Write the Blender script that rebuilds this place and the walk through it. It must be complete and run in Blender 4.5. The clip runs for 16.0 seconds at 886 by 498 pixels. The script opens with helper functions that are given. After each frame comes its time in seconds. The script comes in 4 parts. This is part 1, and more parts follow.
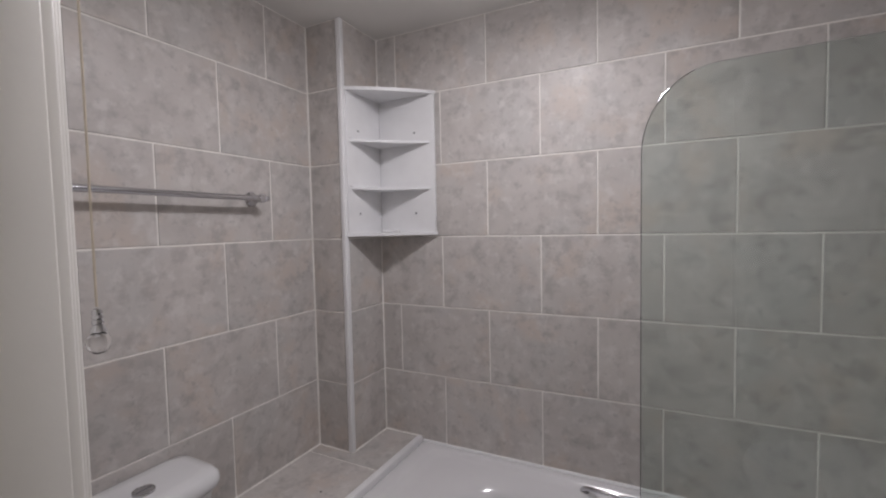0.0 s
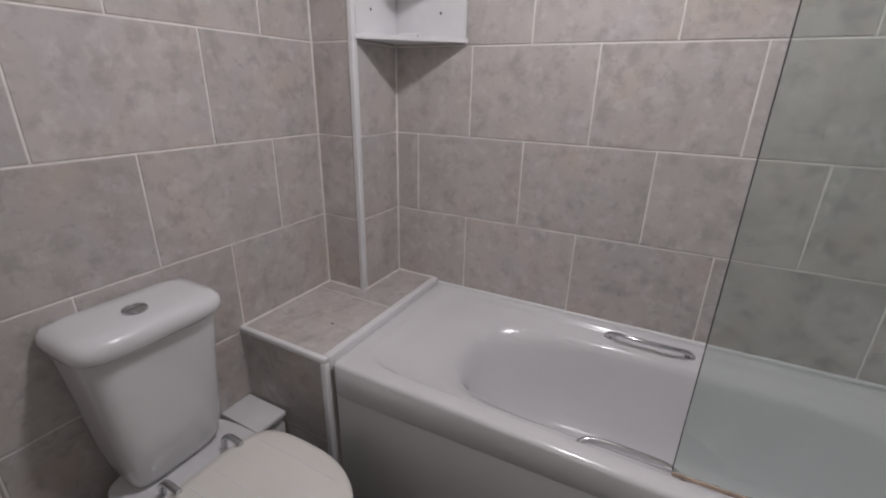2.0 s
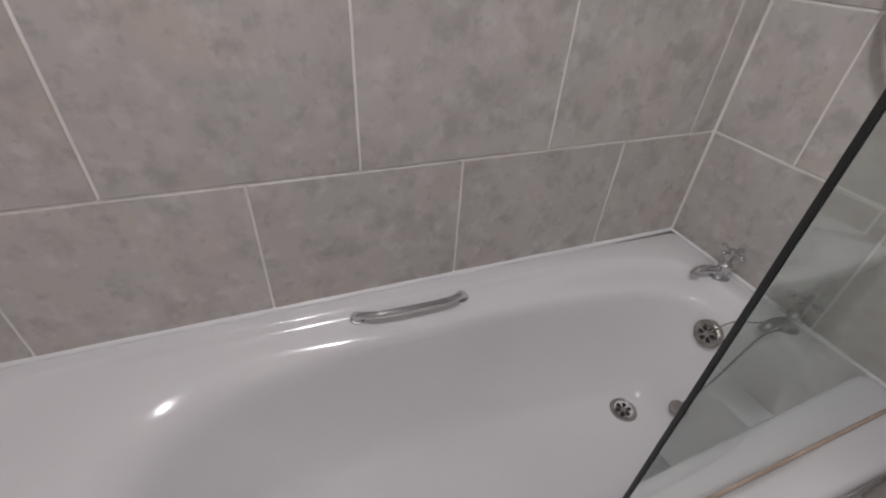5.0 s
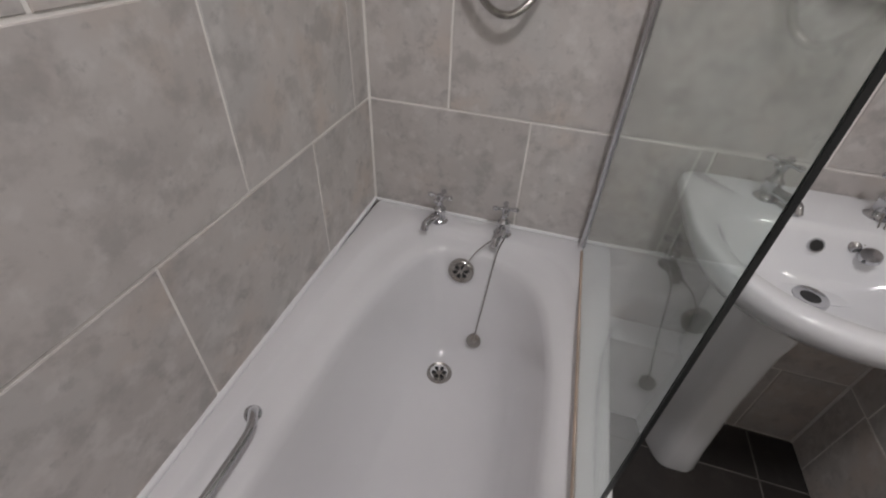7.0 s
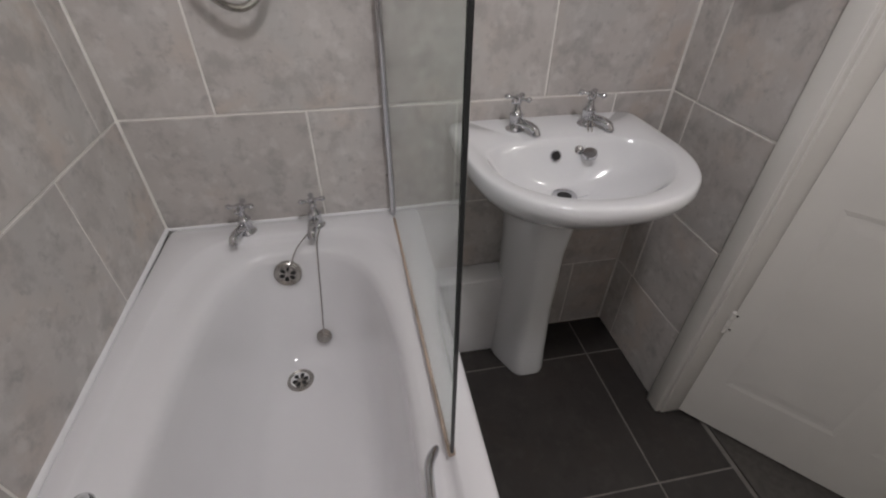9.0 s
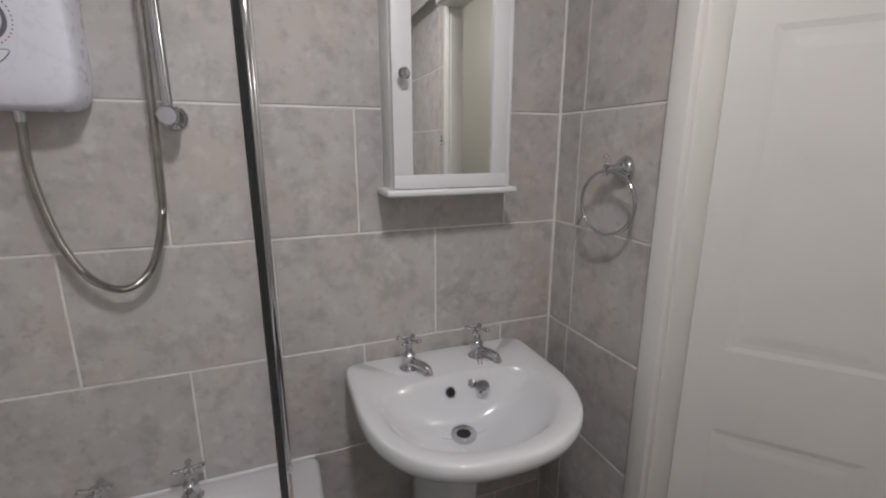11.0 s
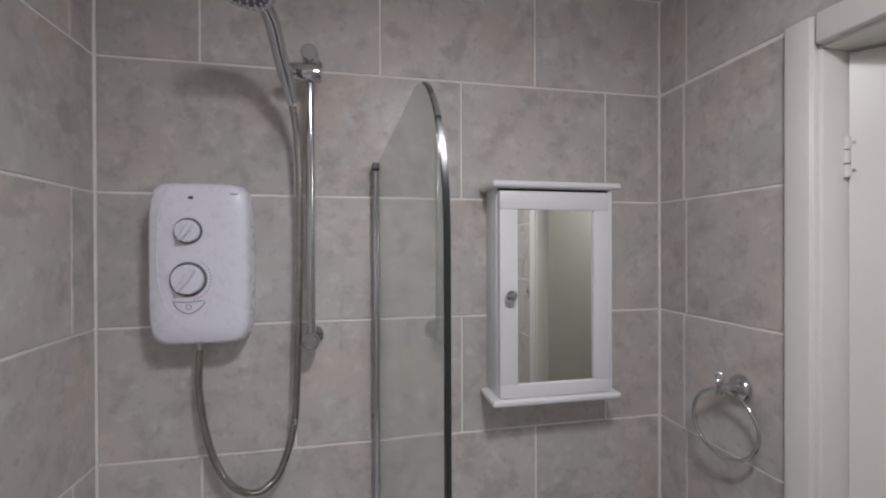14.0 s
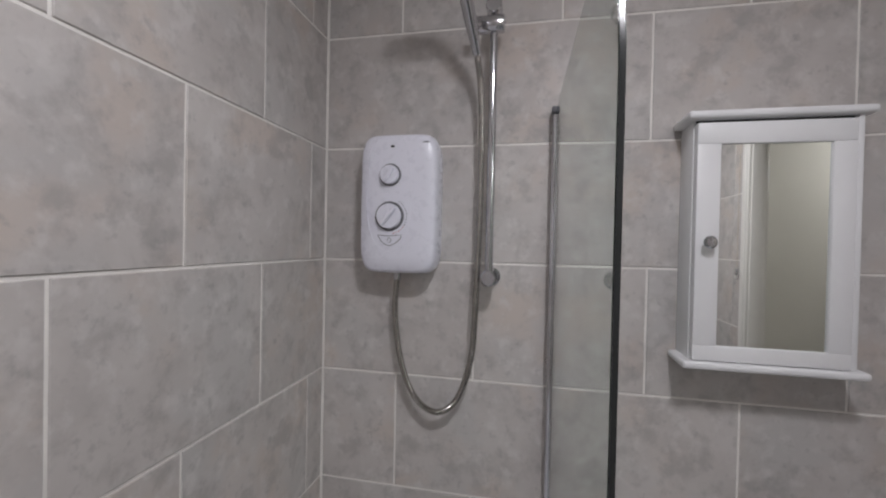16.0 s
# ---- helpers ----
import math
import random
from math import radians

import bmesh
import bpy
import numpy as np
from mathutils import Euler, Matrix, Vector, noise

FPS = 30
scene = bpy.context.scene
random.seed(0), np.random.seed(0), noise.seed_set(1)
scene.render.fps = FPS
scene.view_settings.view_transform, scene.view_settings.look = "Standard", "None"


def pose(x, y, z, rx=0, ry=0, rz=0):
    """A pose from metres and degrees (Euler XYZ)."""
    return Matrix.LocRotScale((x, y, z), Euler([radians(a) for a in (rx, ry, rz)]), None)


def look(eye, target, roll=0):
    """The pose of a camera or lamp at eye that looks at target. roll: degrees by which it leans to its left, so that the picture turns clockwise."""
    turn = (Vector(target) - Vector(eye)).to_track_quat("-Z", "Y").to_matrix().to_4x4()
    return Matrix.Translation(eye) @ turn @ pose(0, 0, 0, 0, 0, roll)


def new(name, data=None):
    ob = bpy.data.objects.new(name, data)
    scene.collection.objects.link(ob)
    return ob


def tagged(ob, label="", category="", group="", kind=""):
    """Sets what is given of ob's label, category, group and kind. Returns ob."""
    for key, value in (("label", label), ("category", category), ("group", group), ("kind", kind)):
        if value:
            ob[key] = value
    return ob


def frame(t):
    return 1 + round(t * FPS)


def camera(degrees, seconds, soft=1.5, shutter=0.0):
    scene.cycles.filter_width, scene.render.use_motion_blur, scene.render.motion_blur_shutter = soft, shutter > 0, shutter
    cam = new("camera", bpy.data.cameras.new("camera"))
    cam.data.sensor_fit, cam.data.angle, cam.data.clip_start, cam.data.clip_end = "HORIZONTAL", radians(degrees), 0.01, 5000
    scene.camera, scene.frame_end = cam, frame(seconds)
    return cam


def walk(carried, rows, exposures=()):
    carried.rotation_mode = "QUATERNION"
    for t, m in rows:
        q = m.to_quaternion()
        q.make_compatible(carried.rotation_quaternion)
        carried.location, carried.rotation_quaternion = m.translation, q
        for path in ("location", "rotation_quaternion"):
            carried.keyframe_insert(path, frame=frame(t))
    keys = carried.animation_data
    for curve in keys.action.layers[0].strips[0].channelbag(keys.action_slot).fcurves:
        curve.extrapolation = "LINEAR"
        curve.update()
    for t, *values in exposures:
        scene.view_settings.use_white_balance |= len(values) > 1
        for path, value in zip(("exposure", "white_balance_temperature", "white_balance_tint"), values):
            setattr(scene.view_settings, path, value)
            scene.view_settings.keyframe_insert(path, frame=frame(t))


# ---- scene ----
cam = camera(91.5, 16.0, soft=2.1)
PATH = [
    (0, (0.09, 0.414, 1.54), (-0.826, 2.189, 1.437), -1.2),
    (0.5, (0.067, 0.435, 1.487), (-0.857, 2.201, 1.326), -0.4),
    (1, (0.028, 0.463, 1.445), (-0.888, 2.206, 1.095), 0.5),
    (1.5, (-0.015, 0.505, 1.409), (-0.919, 2.209, 0.88), 1.1),
    (2, (-0.071, 0.571, 1.368), (-0.945, 2.226, 0.665), 1.3),
    (2.5, (-0.122, 0.647, 1.329), (-0.904, 2.293, 0.504), 2.0),
    (3, (-0.156, 0.754, 1.305), (-0.695, 2.486, 0.471), 1.8),
    (3.5, (-0.171, 0.925, 1.28), (-0.505, 2.619, 0.278), 0.5),
    (3.7, (-0.182, 0.974, 1.268), (-0.432, 2.634, 0.188), 1.9),
    (5.8, (-0.266, 1.444, 1.279), (0.811, 2.646, 0.104), 1.9),
    (6, (-0.243, 1.469, 1.286), (0.922, 2.58, 0.108), 2.0),
    (6.5, (-0.214, 1.530, 1.274), (1.184, 2.283, 0.072), 2.7),
    (7, (-0.220, 1.564, 1.294), (1.281, 1.975, 0.054), 3.0),
    (7.5, (-0.243, 1.580, 1.278), (1.330, 1.683, 0.045), 4.4),
    (8, (-0.270, 1.562, 1.25), (1.325, 1.565, 0.045), 2.9),
    (8.5, (-0.291, 1.551, 1.243), (1.300, 1.405, 0.043), 1.3),
    (9, (-0.286, 1.510, 1.275), (1.265, 1.204, 0.055), 0.6),
    (9.5, (-0.283, 1.473, 1.334), (1.308, 0.981, 0.236), 1.2),
    (10, (-0.270, 1.442, 1.378), (1.401, 0.849, 0.473), 1.5),
    (10.2, (-0.282, 1.433, 1.369), (1.438, 0.811, 0.581), 1.2),
    (12.3, (-0.260, 1.405, 1.55), (1.577, 0.64, 1.29), -0.7),
    (12.5, (-0.258, 1.418, 1.569), (1.579, 0.643, 1.337), -0.6),
    (13, (-0.264, 1.443, 1.615), (1.617, 0.761, 1.47), -0.6),
    (13.5, (-0.271, 1.472, 1.637), (1.649, 0.902, 1.57), -0.4),
    (14, (-0.289, 1.498, 1.677), (1.674, 1.101, 1.668), -0.2),
    (14.5, (-0.311, 1.510, 1.707), (1.676, 1.284, 1.763), 0.1),
    (15, (-0.325, 1.525, 1.696), (1.673, 1.528, 1.791), 0.6),
    (15.5, (-0.313, 1.518, 1.631), (1.67, 1.746, 1.716), 1.1),
    (16, (-0.307, 1.488, 1.548), (1.646, 1.909, 1.523), 1.2),
]
walk(cam, [(t, look(eye, target, roll)) for t, eye, target, roll in PATH],
     exposures=[(0, -0.33, 6420, 12), (1.5, -0.24, 6420, 12), (3.5, -0.07, 6450, 12), (6, -0.10, 6540, 10.5), (9, -0.02, 6540, 10), (10.2, -0.04, 6540, 9),
                (12.3, -0.32, 6270, 10.5), (14.5, -0.27, 6270, 10), (16, -0.27, 6270, 10)])

import mathutils

# ---- light ----
world = bpy.data.worlds.new("world")
scene.world = world
world.use_nodes = True
world.node_tree.nodes["Background"].inputs[0].default_value = (0.6, 0.65, 0.7, 1)
world.node_tree.nodes["Background"].inputs[1].default_value = 0.05


def bulb(name, at, power, radius, colour):
    d = bpy.data.lights.new(name, "POINT")
    d.energy, d.shadow_soft_size, d.color = power, radius, colour
    ob = new(name, d)
    ob.location = at
    return ob


LAMP = (-0.27, 1.29, 2.325)
dl = bpy.data.lights.new("downlight", "AREA")
dl.shape, dl.size, dl.energy, dl.color = "DISK", 0.19, 10.2, (1.0, 0.965, 0.99)
new("downlight_glow", dl).matrix_world = look(LAMP, (LAMP[0], LAMP[1] + 0.0001, 0))
bulb("ceiling_bulb", (LAMP[0], LAMP[1], 2.272), 5.6, 0.085, (1.0, 0.965, 0.99))
# added fill light with no fitting; brightens the hall reflected in the mirror
bulb("hall_fill_light", (-0.90, -0.65, 2.2), 11, 0.06, (1.0, 0.97, 0.94))

# ---- materials ----


def material(name, colour, rough=0.5, metal=0.0, vary=0.06, scale=6.0, bump=0.0, bump_scale=60.0, coat=0.0):
    """A procedural surface: broad cloudiness, fine grain, and a little relief."""
    m = bpy.data.materials.new(name)
    m.use_nodes = True
    nt = m.node_tree
    b = nt.nodes["Principled BSDF"]
    b.inputs["Metallic"].default_value = metal
    b.inputs["Coat Weight"].default_value = coat
    b.inputs["Coat Roughness"].default_value = 0.05
    tc = nt.nodes.new("ShaderNodeTexCoord")
    n1 = nt.nodes.new("ShaderNodeTexNoise")
    n1.inputs["Scale"].default_value = scale
    n1.inputs["Detail"].default_value = 6
    nt.links.new(tc.outputs["Object"], n1.inputs["Vector"])
    r = nt.nodes.new("ShaderNodeValToRGB")
    lo = [max(0, c * (1 - vary)) for c in colour]
    hi = [min(1, c * (1 + vary)) for c in colour]
    r.color_ramp.elements[0].position = 0.3
    r.color_ramp.elements[1].position = 0.7
    r.color_ramp.elements[0].color = (*lo, 1)
    r.color_ramp.elements[1].color = (*hi, 1)
    nt.links.new(n1.outputs["Fac"], r.inputs["Fac"])
    nt.links.new(r.outputs["Color"], b.inputs["Base Color"])
    n2 = nt.nodes.new("ShaderNodeTexNoise")
    n2.inputs["Scale"].default_value = bump_scale
    n2.inputs["Detail"].default_value = 4
    nt.links.new(tc.outputs["Object"], n2.inputs["Vector"])
    mr = nt.nodes.new("ShaderNodeMapRange")
    mr.inputs["To Min"].default_value = max(0.02, rough * 0.85)
    mr.inputs["To Max"].default_value = min(1, rough * 1.15)
    nt.links.new(n2.outputs["Fac"], mr.inputs["Value"])
    nt.links.new(mr.outputs["Result"], b.inputs["Roughness"])
    if bump:
        bp = nt.nodes.new("ShaderNodeBump")
        bp.inputs["Strength"].default_value = bump
        bp.inputs["Distance"].default_value = 0.002
        nt.links.new(n2.outputs["Fac"], bp.inputs["Height"])
        nt.links.new(bp.outputs["Normal"], b.inputs["Normal"])
    return m


def tile_material(name, dark, mid, light, speck, rough, bump):
    """Stone-look ceramic: clouds, blotches and veined specks, shifted from tile to tile."""
    m = bpy.data.materials.new(name)
    m.use_nodes = True
    nt = m.node_tree
    b = nt.nodes["Principled BSDF"]
    tc = nt.nodes.new("ShaderNodeTexCoord")
    oi = nt.nodes.new("ShaderNodeObjectInfo")
    mul = nt.nodes.new("ShaderNodeVectorMath")
    mul.operation = "SCALE"
    comb = nt.nodes.new("ShaderNodeCombineXYZ")
    comb.inputs[0].default_value = 3.1
    comb.inputs[1].default_value = 7.7
    comb.inputs[2].default_value = 5.3
    nt.links.new(comb.outputs[0], mul.inputs[0])
    nt.links.new(oi.outputs["Random"], mul.inputs["Scale"])
    add = nt.nodes.new("ShaderNodeVectorMath")
    nt.links.new(tc.outputs["Object"], add.inputs[0])
    nt.links.new(mul.outputs[0], add.inputs[1])

    def noise(scale, detail, rough_, distort=0.0):
        n = nt.nodes.new("ShaderNodeTexNoise")
        n.inputs["Scale"].default_value = scale
        n.inputs["Detail"].default_value = detail
        n.inputs["Roughness"].default_value = rough_
        n.inputs["Distortion"].default_value = distort
        nt.links.new(add.outputs[0], n.inputs["Vector"])
        return n

    def ramped(n, lo, hi, top):
        r = nt.nodes.new("ShaderNodeMapRange")
        r.interpolation_type = "SMOOTHSTEP"
        r.inputs["From Min"].default_value, r.inputs["From Max"].default_value = lo, hi
        r.inputs["To Min"].default_value, r.inputs["To Max"].default_value = 0.0, top
        nt.links.new(n.outputs["Fac"], r.inputs["Value"])
        return r.outputs["Result"]

    def blend(fac, under, over):
        x = nt.nodes.new("ShaderNodeMixRGB")
        x.inputs[2].default_value = (*over, 1)
        nt.links.new(fac, x.inputs[0])
        nt.links.new(under, x.inputs[1])
        return x.outputs["Color"]

    cloud = noise(8, 5, 0.6)
    ramp = nt.nodes.new("ShaderNodeValToRGB")
    e = ramp.color_ramp.elements
    e[0].position, e[0].color = 0.30, (*[0.35 * d + 0.65 * c for d, c in zip(dark, mid)], 1)
    e[1].position, e[1].color = 0.70, (*[0.35 * d + 0.65 * c for d, c in zip(light, mid)], 1)
    x = e.new(0.5)
    x.color = (*mid, 1)
    nt.links.new(cloud.outputs["Fac"], ramp.inputs["Fac"])
    warm = [c * k for c, k in zip(mid, (1.06, 0.99, 0.93))]
    cool = [c * k for c, k in zip(mid, (0.955, 0.985, 1.0))]
    col = blend(ramped(noise(5.5, 3, 0.5), 0.50, 0.68, 0.75), ramp.outputs["Color"], warm)
    col = blend(ramped(noise(4.3, 4, 0.55, 0.3), 0.50, 0.66, 0.75), col, cool)
    col = blend(ramped(noise(24, 4, 0.58, 0.1), 0.50, 0.70, 0.60), col, light)
    col = blend(ramped(noise(17, 4.5, 0.6, 0.1), 0.48, 0.70, 0.66), col, dark)
    col = blend(ramped(noise(40, 4, 0.6), 0.56, 0.74, 0.45), col, speck)
    hue = nt.nodes.new("ShaderNodeHueSaturation")
    vmap = nt.nodes.new("ShaderNodeMapRange")
    vmap.inputs["To Min"].default_value = 0.95
    vmap.inputs["To Max"].default_value = 1.05
    nt.links.new(oi.outputs["Random"], vmap.inputs["Value"])
    nt.links.new(vmap.outputs["Result"], hue.inputs["Value"])
    nt.links.new(col, hue.inputs["Color"])
    nt.links.new(hue.outputs["Color"], b.inputs["Base Color"])
    b.inputs["Specular IOR Level"].default_value = 0.35
    b.inputs["Coat Weight"].default_value = 0.15
    b.inputs["Coat Roughness"].default_value = 0.27
    fine = noise(55, 5, 0.6)
    rm = nt.nodes.new("ShaderNodeMapRange")
    rm.inputs["To Min"].default_value = rough - 0.06
    rm.inputs["To Max"].default_value = rough + 0.08
    nt.links.new(fine.outputs["Fac"], rm.inputs["Value"])
    nt.links.new(rm.outputs["Result"], b.inputs["Roughness"])
    bp = nt.nodes.new("ShaderNodeBump")
    bp.inputs["Strength"].default_value = bump
    bp.inputs["Distance"].default_value = 0.0015
    nt.links.new(fine.outputs["Fac"], bp.inputs["Height"])
    nt.links.new(bp.outputs["Normal"], b.inputs["Normal"])
    return m


TILE = tile_material("wall_tile_glaze", (0.375, 0.355, 0.340), (0.545, 0.513, 0.490), (0.655, 0.630, 0.608), (0.315, 0.303, 0.295), 0.55, 0.10)
SLATE = tile_material("floor_tile_glaze", (0.026, 0.023, 0.0215), (0.035, 0.031, 0.029), (0.047, 0.042, 0.039), (0.024, 0.0215, 0.0205), 0.5, 0.15)
GROUT = material("white_grout", (0.85, 0.825, 0.785), 0.85, vary=0.10, scale=9, bump=0.4, bump_scale=300)
FGROUT = material("grey_floor_grout", (0.17, 0.158, 0.145), 0.9, vary=0.25, scale=14, bump=0.4, bump_scale=300)
PAINT = material("white_ceiling_paint", (0.80, 0.785, 0.76), 0.85, vary=0.03, scale=3, bump=0.25, bump_scale=120)
HALL = material("hall_wall_paint", (0.72, 0.70, 0.66), 0.8, vary=0.03, scale=3, bump=0.2, bump_scale=140)
GLOSS = material("white_gloss_woodwork", (0.79, 0.77, 0.73), 0.34, vary=0.03, scale=5, bump=0.10, bump_scale=45)
ENAMEL = material("white_bath_acrylic", (0.75, 0.745, 0.76), 0.16, vary=0.015, scale=4, coat=0.4)
CERAMIC = material("white_glazed_ceramic", (0.76, 0.765, 0.78), 0.12, vary=0.012, scale=4, coat=0.5)
PANEL = material("white_bath_panel", (0.72, 0.715, 0.72), 0.3, vary=0.02, scale=4)
PLASTIC = material("white_trim_plastic", (0.82, 0.82, 0.83), 0.35, vary=0.03, scale=12)
UNIT = material("white_shower_plastic", (0.77, 0.77, 0.85), 0.28, vary=0.0, scale=5)
REDP = material("red_print", (0.45, 0.08, 0.07), 0.4)
GREYP = material("grey_plastic", (0.14, 0.14, 0.155), 0.4)
WHITEWOOD = material("white_painted_wood", (0.81, 0.81, 0.82), 0.42, vary=0.02, scale=8, bump=0.08, bump_scale=80)
SEATM = material("cream_white_seat", (0.80, 0.78, 0.73), 0.35, vary=0.03, scale=5, bump=0.05, bump_scale=30)
CHROME = material("chrome", (0.60, 0.60, 0.62), 0.10, metal=1.0, vary=0.03, scale=20)
STEEL = material("hose_steel", (0.42, 0.40, 0.375), 0.25, metal=1.0, vary=0.12, scale=30)
BRASS = material("aged_brass", (0.55, 0.38, 0.16), 0.25, metal=1.0, vary=0.2, scale=30)
BLACK = material("dark_void", (0.012, 0.012, 0.012), 0.5)
# near-black colour for the glass edge, dark from internal reflection
DARK_EDGE = material("dark_glass_edge", (0.02, 0.022, 0.022), 0.3)
SILICONE = material("stained_silicone", (0.50, 0.39, 0.31), 0.5, vary=0.35, scale=14)
CORD = material("cream_cord", (0.62, 0.55, 0.45), 0.8, vary=0.1, scale=60)
CARPET = material("hall_carpet", (0.06, 0.055, 0.05), 0.95, vary=0.2, scale=60, bump=0.6, bump_scale=400)
COPPER = material("tarnished_copper", (0.20, 0.12, 0.08), 0.45, metal=1.0, vary=0.2, scale=40)


def mirror_material():
    m = bpy.data.materials.new("mirror_silver")
    m.use_nodes = True
    b = m.node_tree.nodes["Principled BSDF"]
    b.inputs["Base Color"].default_value = (0.86, 0.88, 0.86, 1)
    b.inputs["Metallic"].default_value = 1.0
    b.inputs["Roughness"].default_value = 0.015
    return m


def glass_material(name, colour, rough=0.0):
    m = bpy.data.materials.new(name)
    m.use_nodes = True
    b = m.node_tree.nodes["Principled BSDF"]
    b.inputs["Base Color"].default_value = (*colour, 1)
    b.inputs["Transmission Weight"].default_value = 1.0
    b.inputs["Roughness"].default_value = rough
    b.inputs["IOR"].default_value = 1.5
    return m


def filmed_glass(name, colour, film, amount):
    """Tinted glass with a thin uneven limescale film."""
    m = glass_material(name, colour)
    nt = m.node_tree
    b = nt.nodes["Principled BSDF"]
    d = nt.nodes.new("ShaderNodeBsdfTranslucent")
    d.inputs["Color"].default_value = (*film, 1)
    d2 = nt.nodes.new("ShaderNodeBsdfDiffuse")
    d2.inputs["Color"].default_value = (*film, 1)
    both = nt.nodes.new("ShaderNodeMixShader")
    nt.links.new(d2.outputs[0], both.inputs[1])
    nt.links.new(d.outputs[0], both.inputs[2])
    tc = nt.nodes.new("ShaderNodeTexCoord")
    n = nt.nodes.new("ShaderNodeTexNoise")
    n.inputs["Scale"].default_value = 4.0
    n.inputs["Detail"].default_value = 6
    nt.links.new(tc.outputs["Object"], n.inputs["Vector"])
    r = nt.nodes.new("ShaderNodeMapRange")
    r.inputs["To Min"].default_value, r.inputs["To Max"].default_value = amount * 0.5, amount * 1.5
    nt.links.new(n.outputs["Fac"], r.inputs["Value"])
    mix = nt.nodes.new("ShaderNodeMixShader")
    nt.links.new(r.outputs["Result"], mix.inputs[0])
    nt.links.new(b.outputs[0], mix.inputs[1])
    nt.links.new(both.outputs[0], mix.inputs[2])
    nt.links.new(mix.outputs[0], nt.nodes["Material Output"].inputs["Surface"])
    return m


MIRROR = mirror_material()
GLASS = filmed_glass("green_tinted_screen_glass", (0.79, 0.855, 0.825), (0.62, 0.72, 0.67), 0.024)
CRYSTAL = glass_material("clear_crystal", (0.97, 0.97, 0.97))

# ---- mesh helpers ----


def mesh_ob(name, verts, faces, mat, parent=None, smooth=40):
    me = bpy.data.meshes.new(name)
    me.from_pydata([tuple(v) for v in verts], [], faces)
    bm = bmesh.new()
    bm.from_mesh(me)
    bmesh.ops.recalc_face_normals(bm, faces=bm.faces)
    bm.to_mesh(me)
    bm.free()
    me.materials.append(mat)
    if smooth:
        for p in me.polygons:
            p.use_smooth = True
        me.set_sharp_from_angle(angle=math.radians(smooth))
    ob = new(name, me)
    if parent:
        ob.parent = parent
    return ob


def holder(name, at=(0, 0, 0)):
    ob = new(name)
    ob.location = at
    ob.empty_display_size = 0.05
    bpy.context.view_layer.update()
    return ob


def box(name, lo, hi, mat, parent=None, bevel=0.003, seg=2):
    bm = bmesh.new()
    c = [(a + b) / 2 for a, b in zip(lo, hi)]
    s = [abs(b - a) for a, b in zip(lo, hi)]
    bmesh.ops.create_cube(bm, size=1, matrix=mathutils.Matrix.Translation(c) @ mathutils.Matrix.Diagonal((*s, 1)))
    if bevel:
        bmesh.ops.bevel(bm, geom=list(bm.edges), offset=min(bevel, min(s) * 0.45), segments=seg, affect="EDGES", profile=0.5)
    me = bpy.data.meshes.new(name)
    bm.to_mesh(me)
    bm.free()
    me.materials.append(mat)
    for p in me.polygons:
        p.use_smooth = True
    me.set_sharp_from_angle(angle=math.radians(50))
    ob = new(name, me)
    if parent:
        ob.parent = parent
    return ob


def loft(name, rings, mat, parent=None, cap0=True, cap1=True, smooth=40):
    n = len(rings[0])
    verts = [v for r in rings for v in r]
    faces = []
    for i in range(len(rings) - 1):
        for j in range(n):
            k = (j + 1) % n
            faces.append((i * n + j, i * n + k, (i + 1) * n + k, (i + 1) * n + j))
    if cap0:
        faces.append(tuple(range(n)))
    if cap1:
        faces.append(tuple((len(rings) - 1) * n + j for j in range(n)))
    return mesh_ob(name, verts, faces, mat, parent, smooth)


def smooth_path(pts, steps=8):
    """Catmull-Rom through the points."""
    v = [mathutils.Vector(p) for p in pts]
    v = [2 * v[0] - v[1]] + v + [2 * v[-1] - v[-2]]
    out = []
    for i in range(1, len(v) - 2):
        a, b, c, d = v[i - 1:i + 3]
        for k in range(steps):
            t = k / steps
            out.append(0.5 * ((2 * b) + (c - a) * t + (2 * a - 5 * b + 4 * c - d) * t * t + (3 * b - a - 3 * c + d) * t ** 3))
    out.append(v[-2])
    return out


def tube(name, pts, r, mat, parent=None, sides=12, ribs=0.0):
    """A round bar swept along points; r may be a list. ribs: depth of corrugation."""
    pts = [mathutils.Vector(p) for p in pts]
    rs = r if isinstance(r, (list, tuple)) else [r] * len(pts)
    rings = []
    ref = None
    for i, p in enumerate(pts):
        d = (pts[min(i + 1, len(pts) - 1)] - pts[max(i - 1, 0)]).normalized()
        if ref is None:
            ref = d.orthogonal().normalized()
        ref = (ref - d * ref.dot(d)).normalized()
        b = d.cross(ref)
        rad = rs[i] + (ribs if i % 2 else 0)
        rings.append([p + (ref * math.cos(a) + b * math.sin(a)) * rad for a in [2 * math.pi * j / sides for j in range(sides)]])
    return loft(name, rings, mat, parent, smooth=50)


def lathe(name, profile, at, axis, mat, parent=None, sides=28, closed=True):
    """Profile of (radius, height) turned about axis from the point at."""
    ax = mathutils.Vector(axis).normalized()
    u = ax.orthogonal().normalized()
    w = ax.cross(u)
    at = mathutils.Vector(at)
    rings = [[at + ax * h + (u * math.cos(a) + w * math.sin(a)) * max(r, 0.0002) for a in [2 * math.pi * j / sides for j in range(sides)]] for r, h in profile]
    return loft(name, rings, mat, parent, closed, closed, smooth=35)


